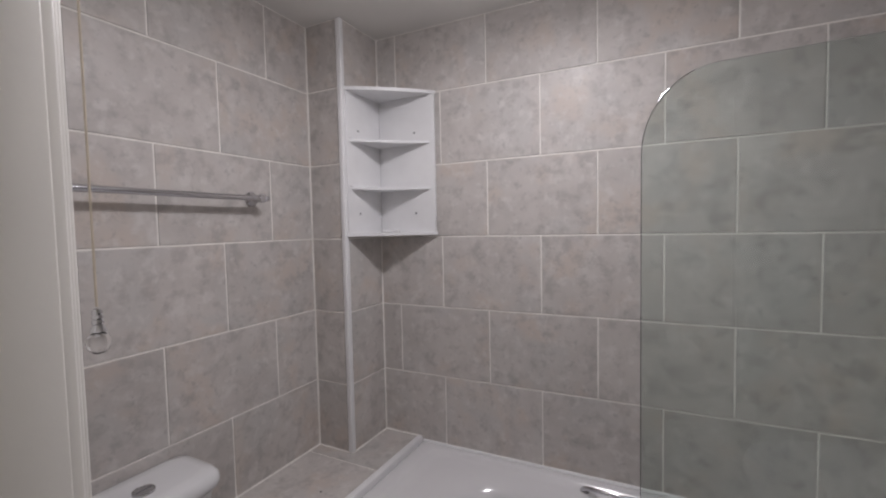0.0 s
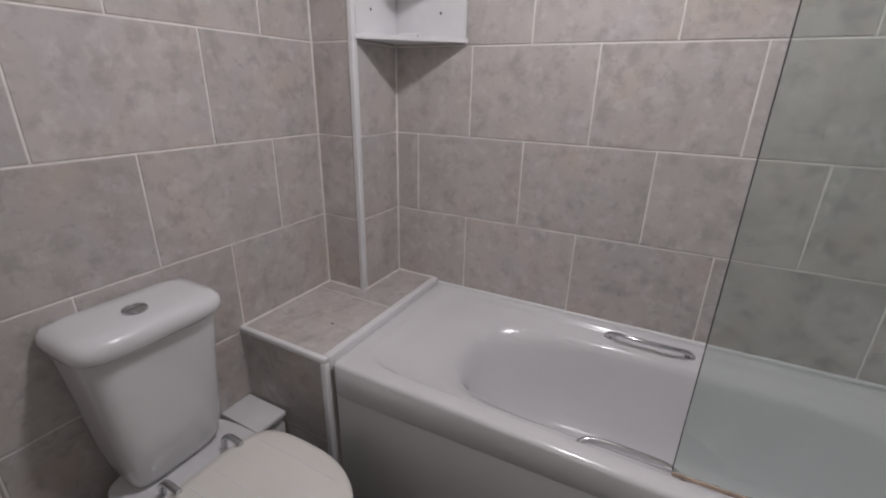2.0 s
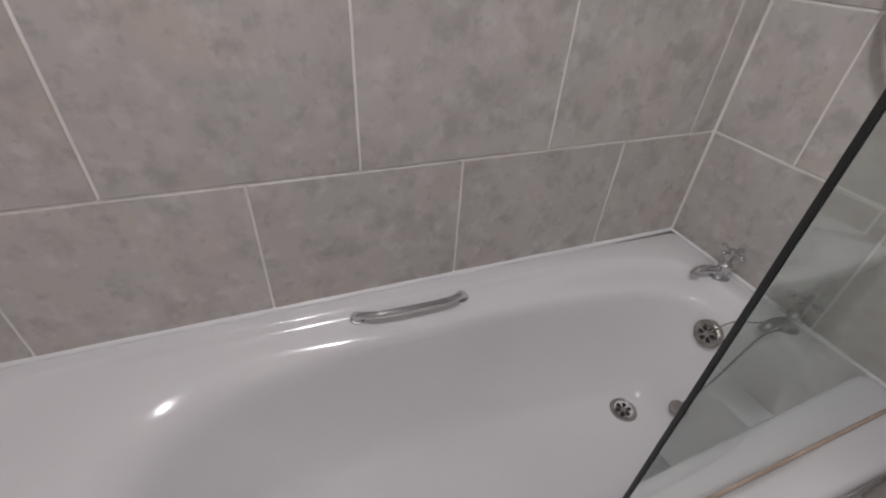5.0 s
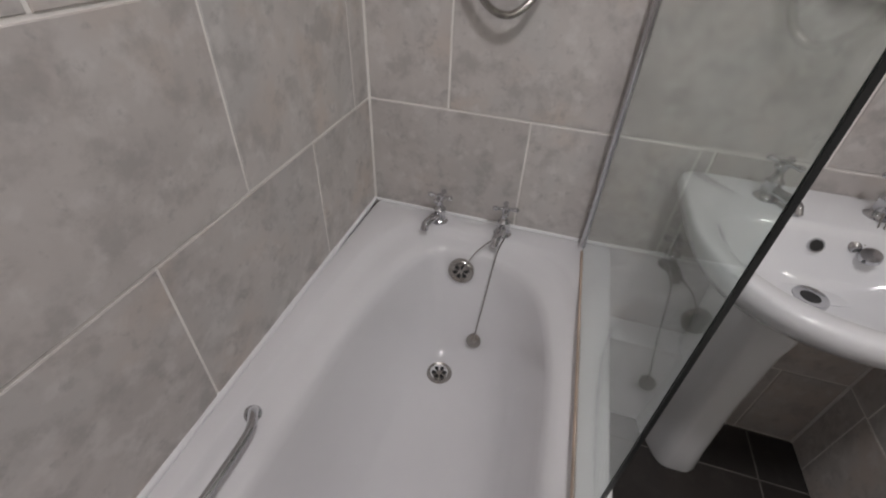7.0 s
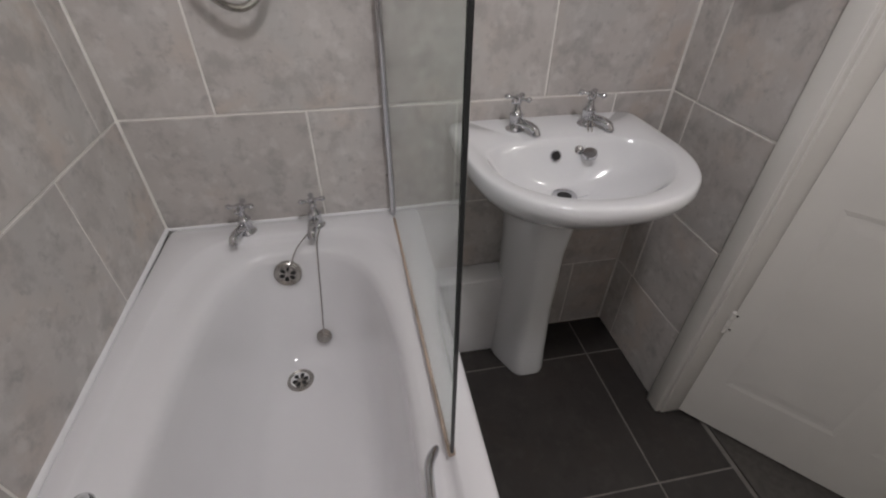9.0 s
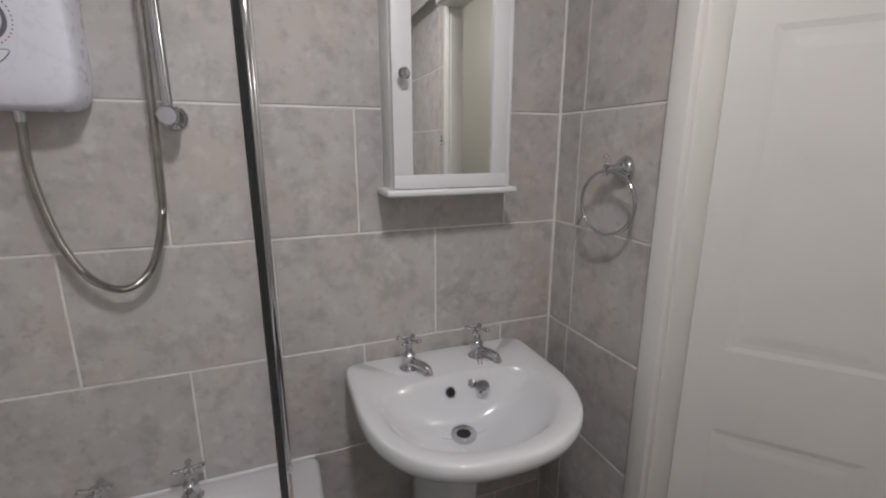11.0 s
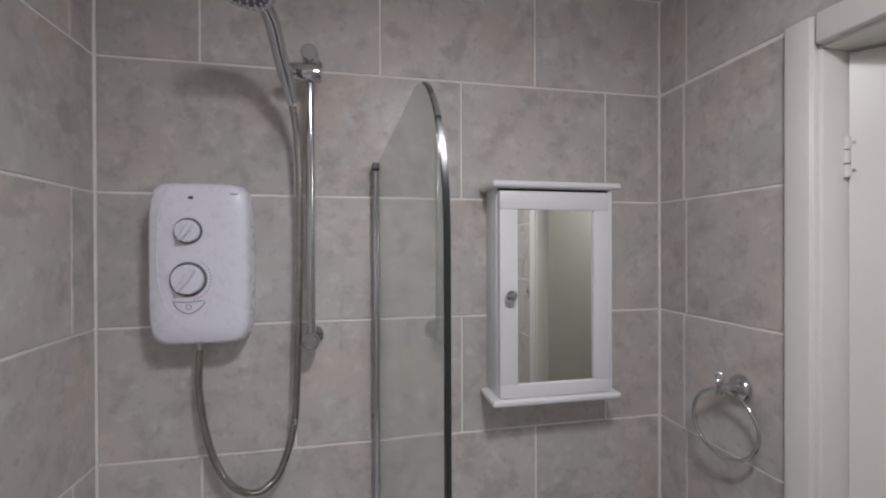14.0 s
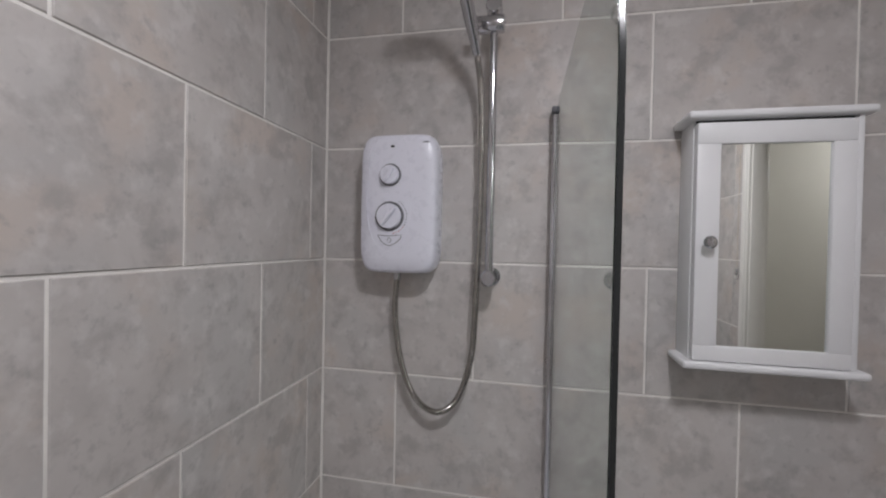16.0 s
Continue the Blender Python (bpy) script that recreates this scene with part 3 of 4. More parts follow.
def shower_unit():
    u = holder("electric_shower", (X1, 1.81, 1.65))
    y0, y1, z0, z1 = 1.722, 1.920, 1.472, 1.815
    cy, cz, hy, hz = (y0 + y1) / 2, (z0 + z1) / 2, (y1 - y0) / 2, (z1 - z0) / 2
    rings = []
    for x, k, n in ((X1 - 0.001, 0.94, 7), (0.765, 0.985, 7), (0.735, 1.0, 7), (0.712, 0.985, 7), (0.701, 0.955, 6.5), (0.6955, 0.90, 6), (0.693, 0.6, 5), (0.6925, 0.1, 3)):
        ring = oval(cy, cz, hy * k, hy * k, hz * (1 - (1 - k) * 0.6), 0, n, n, 64)
        rings.append([(x, p[0], p[1]) for p in ring])
    in_place(loft("body", rings, UNIT, None, True, True, 50), u)
    for z, r in ((1.712, 0.025), (1.612, 0.033)):
        at = (0.6935, 1.838, z)
        in_place(lathe("dial_surround", [(r * 1.09, -0.002), (r * 1.09, 0.003), (r * 0.93, 0.004)], at, (-1, 0, 0), GREYP), u)
        in_place(lathe("dial", [(r * 0.93, 0), (r * 0.92, 0.012), (r * 0.86, 0.015), (0, 0.0155)], at, (-1, 0, 0), UNIT), u)
        d = mathutils.Vector((0, 0.6, -0.8)).normalized()
        c = mathutils.Vector((0.675, 1.838, z))
        in_place(tube("dial_grip", [c - d * r * 0.8, c, c + d * r * 0.86], [0.004, 0.0075, 0.004], UNIT, sides=10), u)
    in_place(box("indicator", (0.691, 1.829, 1.779), (0.694, 1.838, 1.784), BLACK, None, 0.001), u)
    in_place(box("marking", (0.6948, 1.742, 1.789), (0.697, 1.758, 1.792), GREYP, None, 0.0008), u)
    in_place(tube("button_outline", smooth_path([(0.6930, 1.868, 1.566), (0.6925, 1.838, 1.564), (0.6930, 1.808, 1.566), (0.6925, 1.818, 1.550), (0.6925, 1.838, 1.540), (0.6925, 1.858, 1.550), (0.6930, 1.868, 1.566)], 5), 0.0009, GREYP, sides=6), u)
    in_place(tube("button_mark", [(0.6922, 1.838 + 0.005 * math.cos(q), 1.554 + 0.005 * math.sin(q)) for q in [2 * math.pi * k / 14 for k in range(15)]], 0.0006, GREYP, sides=6), u)
    for sg in (1, -1):
        in_place(tube("cover_crease", smooth_path([(0.6960, 1.842 - sg * 0.030, 1.806), (0.6935, 1.842 - sg * 0.050, 1.760), (0.6932, 1.842 - sg * 0.056, 1.680), (0.6932, 1.842 - sg * 0.052, 1.600), (0.6932, 1.840 - sg * 0.034, 1.545), (0.6936, 1.838, 1.522)], 6), 0.0013, UNIT, sides=8), u)
    for k in range(15):
        q = math.radians(-75 + 130 * k / 14)
        cy_, cz_ = 1.838 - 0.043 * math.cos(q), 1.612 + 0.043 * math.sin(q)
        in_place(lathe("scale_mark", [(0, 0.0012), (0.0013, 0.0012), (0.0013, -0.001)], (0.6930, cy_, cz_), (-1, 0, 0), REDP if k < 5 else GREYP, sides=8), u)
    in_place(lathe("outlet", [(0, 0), (0.010, 0), (0.010, -0.03), (0, -0.03)], (0.748, 1.834, z0 + 0.012), (0, 0, 1), CHROME, sides=16), u)
    return tagged(u, "white electric shower box with two round dials", "shower")


shower_unit()


def shower_rail():
    r = holder("shower_rail", (X1, 1.597, 1.46))
    in_place(tube("pole", [(0.722, 1.597, 1.455), (0.722, 1.597, 2.105)], 0.0095, CHROME, sides=16), r)
    for z in (1.468, 2.108):
        in_place(lathe("bracket", [(0, 0), (0.023, 0), (0.023, 0.006), (0.016, 0.012), (0.015, 0.05), (0.019, 0.056), (0.019, 0.082), (0.016, 0.085), (0, 0.085)], (X1, 1.597, z), (-1, 0, 0), CHROME), r)
    in_place(lathe("slider", [(0, 0), (0.019, 0), (0.021, 0.004), (0.021, 0.056), (0.019, 0.06), (0, 0.06)], (0.715, 1.572, 2.066), (0, 1, 0), CHROME), r)
    in_place(lathe("slider_knob", [(0, 0), (0.014, 0), (0.015, 0.014), (0.012, 0.018), (0, 0.018)], (0.700, 1.632, 2.066), (-0.6, 0.6, -0.2), CHROME), r)
    return tagged(r, "chrome shower riser rail with slider bracket", "shower rail")


shower_rail()


def hand_shower():
    h = holder("hand_shower", (0.68, 1.635, 2.06))
    a = mathutils.Vector((0.690, 1.632, 1.99))
    b = mathutils.Vector((0.575, 1.652, 2.105))
    pts = smooth_path([a, a.lerp(b, 0.35), a.lerp(b, 0.7), b, b + mathutils.Vector((-0.035, 0.012, 0.022))], 5)
    n = len(pts)
    in_place(tube("handle", pts, [0.0105 + 0.004 * math.sin(math.pi * i / n) + (0.007 * max(0, i / n - 0.6)) for i in range(n)], CHROME, sides=16), h)
    ax = mathutils.Vector((-0.14, 0.10, -0.98)).normalized()
    c = mathutils.Vector((0.500, 1.682, 2.126))
    in_place(lathe("head", [(0, -0.026), (0.020, -0.024), (0.040, -0.012), (0.050, 0.0), (0.0525, 0.007), (0.050, 0.012), (0.046, 0.012)], c, ax, CHROME, sides=36), h)
    in_place(lathe("face_plate", [(0, 0.013), (0.030, 0.013), (0.046, 0.0115), (0.046, 0.006)], c, ax, GREYP, sides=36), h)
    u = ax.orthogonal().normalized()
    w = ax.cross(u)
    nozzles = []
    for rr, cnt in ((0.012, 6), (0.023, 11), (0.034, 16), (0.0415, 22)):
        for k in range(cnt):
            t = 2 * math.pi * k / cnt
            nozzles.append(c + (u * math.cos(t) + w * math.sin(t)) * rr)
    verts, faces = [], []
    for q in nozzles:
        i0 = len(verts)
        for hh, rad in ((0.0115, 0.0026), (0.0160, 0.0018)):
            for k in range(6):
                t = math.pi * k / 3
                verts.append(q + ax * hh + (u * math.cos(t) + w * math.sin(t)) * rad)
        for k in range(6):
            m = (k + 1) % 6
            faces.append((i0 + k, i0 + m, i0 + 6 + m, i0 + 6 + k))
        faces.append(tuple(i0 + 6 + k for k in range(6)))
    nz = in_place(mesh_ob("nozzles", verts, faces, UNIT, smooth=0), h)
    tagged(nz, kind="stuff")
    return tagged(h, "chrome hand shower with round multi-jet head", "shower head")


hand_shower()
hose = tube("shower_hose", smooth_path([(0.748, 1.834, 1.468), (0.748, 1.837, 1.36), (0.745, 1.815, 1.235), (0.742, 1.776, 1.155), (0.74, 1.722, 1.127), (0.74, 1.672, 1.163), (0.74, 1.640, 1.257), (0.737, 1.630, 1.37), (0.735, 1.622, 1.70), (0.720, 1.624, 1.90), (0.695, 1.631, 1.985)], 36), 0.0072, STEEL, sides=10, ribs=0.0011)
tagged(hose, "ribbed steel shower hose hanging in a loop", "hose")

# ---- mirror cabinet ----


def cabinet():
    c = holder("mirror_cabinet", (X1, 1.017, 1.30))
    ya, yb, z0, z1, xf = 0.868, 1.166, 1.312, 1.818, 0.690
    in_place(box("body", (xf + 0.016, ya, z0), (X1 - 0.0005, yb, z1), WHITEWOOD, None, 0.002), c)
    for z, t in ((1.298, 0.016), (1.818, 0.016)):
        in_place(box("cornice", (xf - 0.016, ya - 0.018, z), (X1 - 0.0005, yb + 0.018, z + t), WHITEWOOD, None, 0.006, 3), c)
    # black strip stands in for the shade between door top and cornice
    in_place(box("shadow_gap", (xf + 0.010, ya + 0.004, z1 - 0.004), (xf + 0.0165, yb - 0.004, z1 + 0.001), BLACK, None, 0), c)
    d = in_place(box("door_panel", (xf + 0.004, ya + 0.012, z0 + 0.004), (xf + 0.0155, yb - 0.002, z1 - 0.008), WHITEWOOD, None, 0.001), c)
    my0, my1, mz0, mz1 = 0.920, 1.119, 1.347, 1.766
    for lo, hi in (((ya + 0.012, z0 + 0.004), (yb - 0.002, mz0)), ((ya + 0.012, mz1), (yb - 0.002, z1 - 0.008)), ((ya + 0.012, mz0), (my0, mz1)), ((my1, mz0), (yb - 0.002, mz1))):
        in_place(box("door_rail", (xf - 0.006, lo[0], lo[1]), (xf + 0.0042, hi[0], hi[1]), WHITEWOOD, None, 0.0012), c)
    in_place(box("side_strip", (xf - 0.002, ya, z0), (xf + 0.016, ya + 0.010, z1), WHITEWOOD, None, 0.001), c)
    in_place(box("mirror", (xf + 0.0005, my0 - 0.001, mz0 - 0.001), (xf + 0.0038, my1 + 0.001, mz1 + 0.001), MIRROR, None, 0), c)
    in_place(lathe("knob", [(0, 0), (0.006, 0), (0.006, 0.012), (0.012, 0.018), (0.013, 0.024), (0.009, 0.029), (0, 0.030)], (xf - 0.006, 1.143, 1.562), (-1, 0, 0), CHROME), c)
    return tagged(c, "white wooden wall cabinet with mirrored door and chrome knob", "cabinet")


cabinet()

# ---- wash basin ----


def basin():
    s = holder("wash_basin", (0.6, 1.03, 0))
    cx, cy = 0.60, 1.028
    N = 96
    bx, by = 0.555, 1.040

    def outer(z, f, n1=14):
        return oval(cx, cy, 0.285 * f, (X1 - 0.001 - cx), 0.262 * (0.35 + 0.65 * f), z, 2.35, n1, N)

    def bowl(z, a0, a1, b):
        return oval(bx, by - 0.006, a0, a1, b, z, 2.2, 2.6, N)
    ZR = 0.848
    rings = [oval(0.66, cy, 0.09, 0.10, 0.09, 0.685, 2.2, 4, N), oval(0.64, cy, 0.17, 0.13, 0.16, 0.715, 2.2, 5, N), outer(0.765, 0.80), outer(0.795, 0.93), outer(0.812, 0.985), outer(0.828, 1.0), outer(ZR - 0.006, 0.992), outer(ZR - 0.001, 0.975), outer(ZR, 0.95),
             bowl(ZR - 0.001, 0.200, 0.098, 0.214), bowl(ZR - 0.006, 0.194, 0.092, 0.208), bowl(ZR - 0.022, 0.182, 0.084, 0.196), bowl(ZR - 0.06, 0.155, 0.072, 0.168), bowl(ZR - 0.095, 0.11, 0.058, 0.120), bowl(ZR - 0.118, 0.06, 0.045, 0.065), bowl(ZR - 0.125, 0.02, 0.030, 0.022)]
    in_place(loft("bowl", rings, CERAMIC, None, True, True, 70), s)
    ped = []
    for z, xf, hf, hb in ((0.0, 0.572, 0.046, 0.100), (0.012, 0.570, 0.047, 0.101), (0.10, 0.578, 0.044, 0.094), (0.30, 0.588, 0.042, 0.088), (0.52, 0.588, 0.045, 0.090), (0.64, 0.574, 0.056, 0.100), (0.73, 0.556, 0.068, 0.112)):
        xm = xf + 0.085
        corners = [(0.770, cy - hb), (0.770, cy + hb), (xm + 0.03, cy + hb), (xf, cy + hf), (xf, cy - hf), (xm + 0.03, cy - hb)]
        ring = []
        for i, p in enumerate(corners):
            p0, p1 = corners[i - 1], corners[(i + 1) % 6]
            for k in range(6):
                u = k / 5
                f0, f1 = 0.30 * (1 - u) ** 2, 0.30 * u ** 2
                ring.append((p[0] + (p0[0] - p[0]) * f0 + (p1[0] - p[0]) * f1, p[1] + (p0[1] - p[1]) * f0 + (p1[1] - p[1]) * f1, z))
        ped.append(ring)
    in_place(loft("pedestal", ped, CERAMIC, None, True, True, 50), s)
    dz = ZR - 0.1205
    in_place(lathe("drain", [(0.012, 0.003), (0.024, 0.004), (0.030, 0.006), (0.032, 0.002), (0.032, -0.006)], (0.565, by - 0.002, dz), (0, 0, 1), CHROME, closed=False), s)
    in_place(lathe("drain_hole", [(0, 0.0035), (0.021, 0.0035), (0.021, 0)], (0.565, by - 0.002, dz), (0, 0, 1), BLACK), s)
    in_place(lathe("overflow", [(0.0105, 0.004), (0.013, 0.006), (0.015, 0.003), (0.015, -0.006)], (0.632, 1.047, ZR - 0.042), (-1, 0, 0.45), CHROME, sides=20, closed=False), s)
    in_place(lathe("overflow_hole", [(0, 0.0045), (0.0112, 0.0045), (0.0112, -0.004)], (0.632, 1.047, ZR - 0.042), (-1, 0, 0.45), BLACK, sides=20), s)
    return tagged(s, "white ceramic pedestal wash basin", "basin")


basin()
tap("basin_tap", "chrome pillar tap with cross-head handle on the basin", (0.715, 1.130, 0.846), 214)
tap("basin_tap", "chrome pillar tap with cross-head handle on the basin", (0.715, 0.935, 0.846), 214)
bp = holder("basin_plug", (0.63, 0.97, 0.83))
in_place(tube("chain", smooth_path([(0.690, 0.945, 0.868), (0.660, 0.955, 0.838), (0.636, 0.972, 0.822)], 6), 0.0015, STEEL, sides=6), bp)
in_place(tube("chain", smooth_path([(0.690, 0.935, 0.868), (0.660, 0.945, 0.842), (0.632, 0.962, 0.815)], 6), 0.0015, STEEL, sides=6), bp)
in_place(lathe("plug", [(0, 0), (0.017, 0), (0.019, 0.004), (0.017, 0.011), (0, 0.012)], (0.620, 0.962, 0.806), (-0.3, 0.2, 0.8), CHROME), bp)
in_place(lathe("anchor", [(0, 0), (0.011, 0), (0.012, 0.006), (0, 0.009)], (0.640, 0.985, 0.815), (-0.8, 0, 0.4), CHROME, sides=16), bp)
tagged(bp, "small chrome basin plug on a chain", "plug")

# white pipe boxing at the foot of the wall
pb = holder("pipe_boxing", (0.74, 1.2, 0))
in_place(box("front_board", (0.708, 0.99, 0.0), (0.722, 1.384, 0.335), PLASTIC, None, 0.002), pb)
in_place(box("top_board", (0.700, 0.99, 0.335), (X1 - 0.0005, 1.384, 0.352), PLASTIC, None, 0.003), pb)
tagged(pb, "white boxed-in pipes along the wall under the basin", "pipe boxing")
wp = tube("supply_pipe", [(0.75, 1.105, 0.353), (0.75, 1.105, 0.46), (0.74, 1.10, 0.70)], 0.0075, COPPER)
tagged(wp, "tarnished copper supply pipe behind the pedestal", "pipe")

# towel ring
tr = holder("towel_ring", (0.515, Y0, 1.36))
in_place(lathe("rosette", [(0, 0), (0.031, 0), (0.031, 0.006), (0.026, 0.014), (0.014, 0.020), (0.010, 0.035), (0.010, 0.048), (0, 0.05)], (0.520, Y0, 1.360), (0.25, 1, 0), CHROME), tr)
in_place(tube("post", [(0.536, 0.700, 1.345), (0.536, 0.700, 1.372)], 0.006, CHROME), tr)
in_place(lathe("finial", [(0, 0), (0.008, 0.004), (0.009, 0.012), (0.005, 0.020), (0, 0.022)], (0.536, 0.700, 1.372), (0, 0, 1), CRYSTAL, sides=16), tr)
pts = [(0.524 + 0.076 * math.cos(a), 0.700 + 0.010 * math.cos(a), 1.283 + 0.074 * math.sin(a)) for a in [2 * math.pi * k / 48 for k in range(49)]]
in_place(tube("ring", pts, 0.0042, CHROME, sides=10), tr)
tagged(tr, "chrome towel ring on a round wall rosette", "towel ring")

# towel rail
rl = holder("towel_rail", (X0, 1.18, 1.65))
in_place(tube("bar", [(-1.172, 0.885, 1.652), (-1.172, 1.505, 1.652)], 0.0095, CHROME, sides=16), rl)
for y in (0.905, 1.478):
    in_place(lathe("bracket", [(0, 0), (0.026, 0), (0.026, 0.006), (0.016, 0.018), (0.013, 0.04), (0.016, 0.056), (0.014, 0.068), (0, 0.07)], (X0, y, 1.652), (1, 0, 0), CHROME), rl)
tagged(rl, "chrome towel rail fixed to the tiled wall", "towel rail")

# ---- corner shelf ----


def corner_shelf():
    s = holder("corner_shelf", (-0.95, 1.95, 1.515))
    cxs, z0, z1 = BXE + 0.005, 1.508, 2.094
    by_ = back_y(-0.9)
    yl, xr = 1.785, -0.765
    in_place(box("side_panel", (cxs - 0.005, yl, z0), (cxs + 0.006, by_, z1), PLASTIC, None, 0.002), s)
    in_place(box("side_panel", (cxs + 0.006, by_ - 0.012, z0), (xr, by_ - 0.0005, z1), PLASTIC, None, 0.002), s)
    for i, z in enumerate((1.508, 1.698, 1.890, 2.090)):
        ex = 0.006 if i in (0, 3) else -0.010
        a = mathutils.Vector((cxs + 0.002, yl - ex, 0))
        b = mathutils.Vector((xr + ex, by_ - 0.004, 0))
        c = mathutils.Vector((cxs + 0.002, by_ - 0.004, 0))
        mid = a.lerp(b, 0.5)
        nrm = (mid - c).normalized()
        bow = 0.012 if i == 3 else (0.0 if i == 0 else -0.012)
        front = [a.lerp(b, k / 10) + nrm * bow * (1 - (2 * k / 10 - 1) ** 2) for k in range(11)]
        foot = [c] + front
        th = 0.013 if i in (0, 3) else 0.010
        n = len(foot)
        verts = [(p.x, p.y, z + o) for o in (0, th) for p in foot]
        faces = [tuple(range(n)), tuple(range(n, 2 * n))] + [(j, (j + 1) % n, n + (j + 1) % n, n + j) for j in range(n)]
        in_place(mesh_ob("shelf", verts, faces, PLASTIC, smooth=30), s)
        if i in (1, 2):
            in_place(box("lip", (a.x + 0.004, a.y + 0.004, z + th), (a.x + 0.012, a.y + 0.03, z + th + 0.008), PLASTIC, None, 0.002), s)
    for z in (1.60, 1.94):
        in_place(lathe("screw", [(0, 0), (0.0045, 0), (0.0035, 0.002), (0, 0.002)], (cxs + 0.006, 1.86, z), (1, 0, 0), GREYP, sides=12), s)
        in_place(lathe("screw", [(0, 0), (0.0045, 0), (0.0035, 0.002), (0, 0.002)], (-0.86, by_ - 0.012, z), (0, -1, 0), GREYP, sides=12), s)
    in_place(box("soap_ridge", (-0.965, 1.905, 1.521), (-0.885, 1.918, 1.531), PLASTIC, None, 0.003), s)
    return tagged(s, "white plastic three-tier corner shelf unit", "shelf")


corner_shelf()

# ---- toilet ----


def toilet():
    t = holder("toilet", (-0.9, 1.03, 0))
    cy = 1.03

    def rr(x0, x1, hy, z, n=7, n1=None):
        cx = (x0 + x1) / 2
        return oval(cx, cy, (x1 - x0) / 2, (x1 - x0) / 2, hy, z, n, n1 or n, 64)
    B = X0 + 0.002
    body = [rr(B, -1.095, 0.105, 0.40, 5), rr(B, -1.070, 0.118, 0.44, 5), rr(B, -1.062, 0.130, 0.52, 7, 5), rr(B, -1.055, 0.142, 0.668, 8, 5), rr(B, -1.046, 0.155, 0.805, 9, 5), rr(B, -1.046, 0.155, 0.818, 9, 5)]
    in_place(loft("cistern", body, CERAMIC, None, True, True, 50), t)
    lid = [rr(B, -1.034, 0.160, 0.812, 9, 4.5), rr(B, -1.026, 0.168, 0.820, 9, 4.5), rr(B, -1.024, 0.171, 0.836, 9, 4.5), rr(B, -1.028, 0.168, 0.852, 9, 4.5), rr(B, -1.040, 0.158, 0.862, 8, 4.5), rr(B + 0.01, -1.07, 0.13, 0.866, 6, 4), rr(B + 0.04, -1.12, 0.05, 0.867, 4)]
    in_place(loft("cistern_lid", lid, CERAMIC, None, True, True, 60), t)
    in_place(lathe("flush_button", [(0.0, 0.006), (0.010, 0.006), (0.021, 0.0055), (0.023, 0.008), (0.026, 0.006), (0.027, 0), (0.027, -0.01)], (-1.115, 1.020, 0.866), (0, 0, 1), CHROME), t)
    in_place(tube("flush_split", [(-1.115, 1.000, 0.8722), (-1.115, 1.040, 0.8722)], 0.0012, GREYP, sides=6), t)
    cx = -0.79

    def ov(f, z, back=0.20, n0=4):
        return oval(cx, cy, (back) * 1.0, 0.225 * f, 0.18 * f, z, n0, 2.15, 72)
    pan = [oval(-0.87, cy, 0.20, 0.16, 0.10, 0.0, 5, 3, 72), oval(-0.87, cy, 0.20, 0.155, 0.098, 0.03, 5, 3, 72), oval(-0.86, cy, 0.22, 0.15, 0.092, 0.15, 5, 2.6, 72), oval(-0.83, cy, 0.27, 0.19, 0.125, 0.28, 5, 2.3, 72), oval(-0.80, cy, 0.35, 0.215, 0.165, 0.36, 6, 2.2, 72), oval(-0.79, cy, 0.40, 0.222, 0.172, 0.39, 7, 2.2, 72), oval(-0.79, cy, 0.40, 0.218, 0.168, 0.405, 7, 2.2, 72)]
    in_place(loft("pan", pan, CERAMIC, None, True, True, 50), t)
    in_place(loft("seat", [ov(1.0, 0.408, 0.19), ov(1.02, 0.413, 0.195), ov(1.02, 0.424, 0.195), ov(1.0, 0.428, 0.19)], SEATM, None, True, True, 40), t)
    in_place(loft("seat_lid", [ov(1.01, 0.430, 0.19), ov(1.03, 0.434, 0.195), ov(1.03, 0.447, 0.195), ov(1.01, 0.453, 0.19), ov(0.93, 0.456, 0.17), ov(0.5, 0.457, 0.09)], SEATM, None, True, True, 50), t)
    for k in range(-2, 3):
        y = cy + k * 0.062
        w = 0.195 * math.sqrt(max(0.05, 1 - (k * 0.062 / 0.185) ** 2))
        in_place(box("board_line", (cx - 0.155, y - 0.001, 0.4545), (cx + w - 0.01, y + 0.001, 0.4576), PLASTIC, None, 0), t)
    for y in (cy - 0.085, cy + 0.085):
        in_place(tube("hinge", smooth_path([(-1.035, y, 0.413), (-1.03, y, 0.442), (-1.00, y, 0.464), (-0.955, y, 0.462)], 5), 0.0085, CHROME), t)
    return tagged(t, "white close-coupled toilet with closed seat lid", "toilet")


toilet()
bk = holder("skirting_box", (-1.14, 1.28, 0))
in_place(box("top_board", (X0 + 0.0005, 1.232, 0.338), (-1.052, LY - 0.007, 0.356), PLASTIC, None, 0.003), bk)
in_place(box("body", (X0 + 0.0005, 1.240, 0.0), (-1.064, LY - 0.008, 0.338), PLASTIC, None, 0.002), bk)
tagged(bk, "small white boxed-in pipe cover beside the toilet", "pipe boxing")

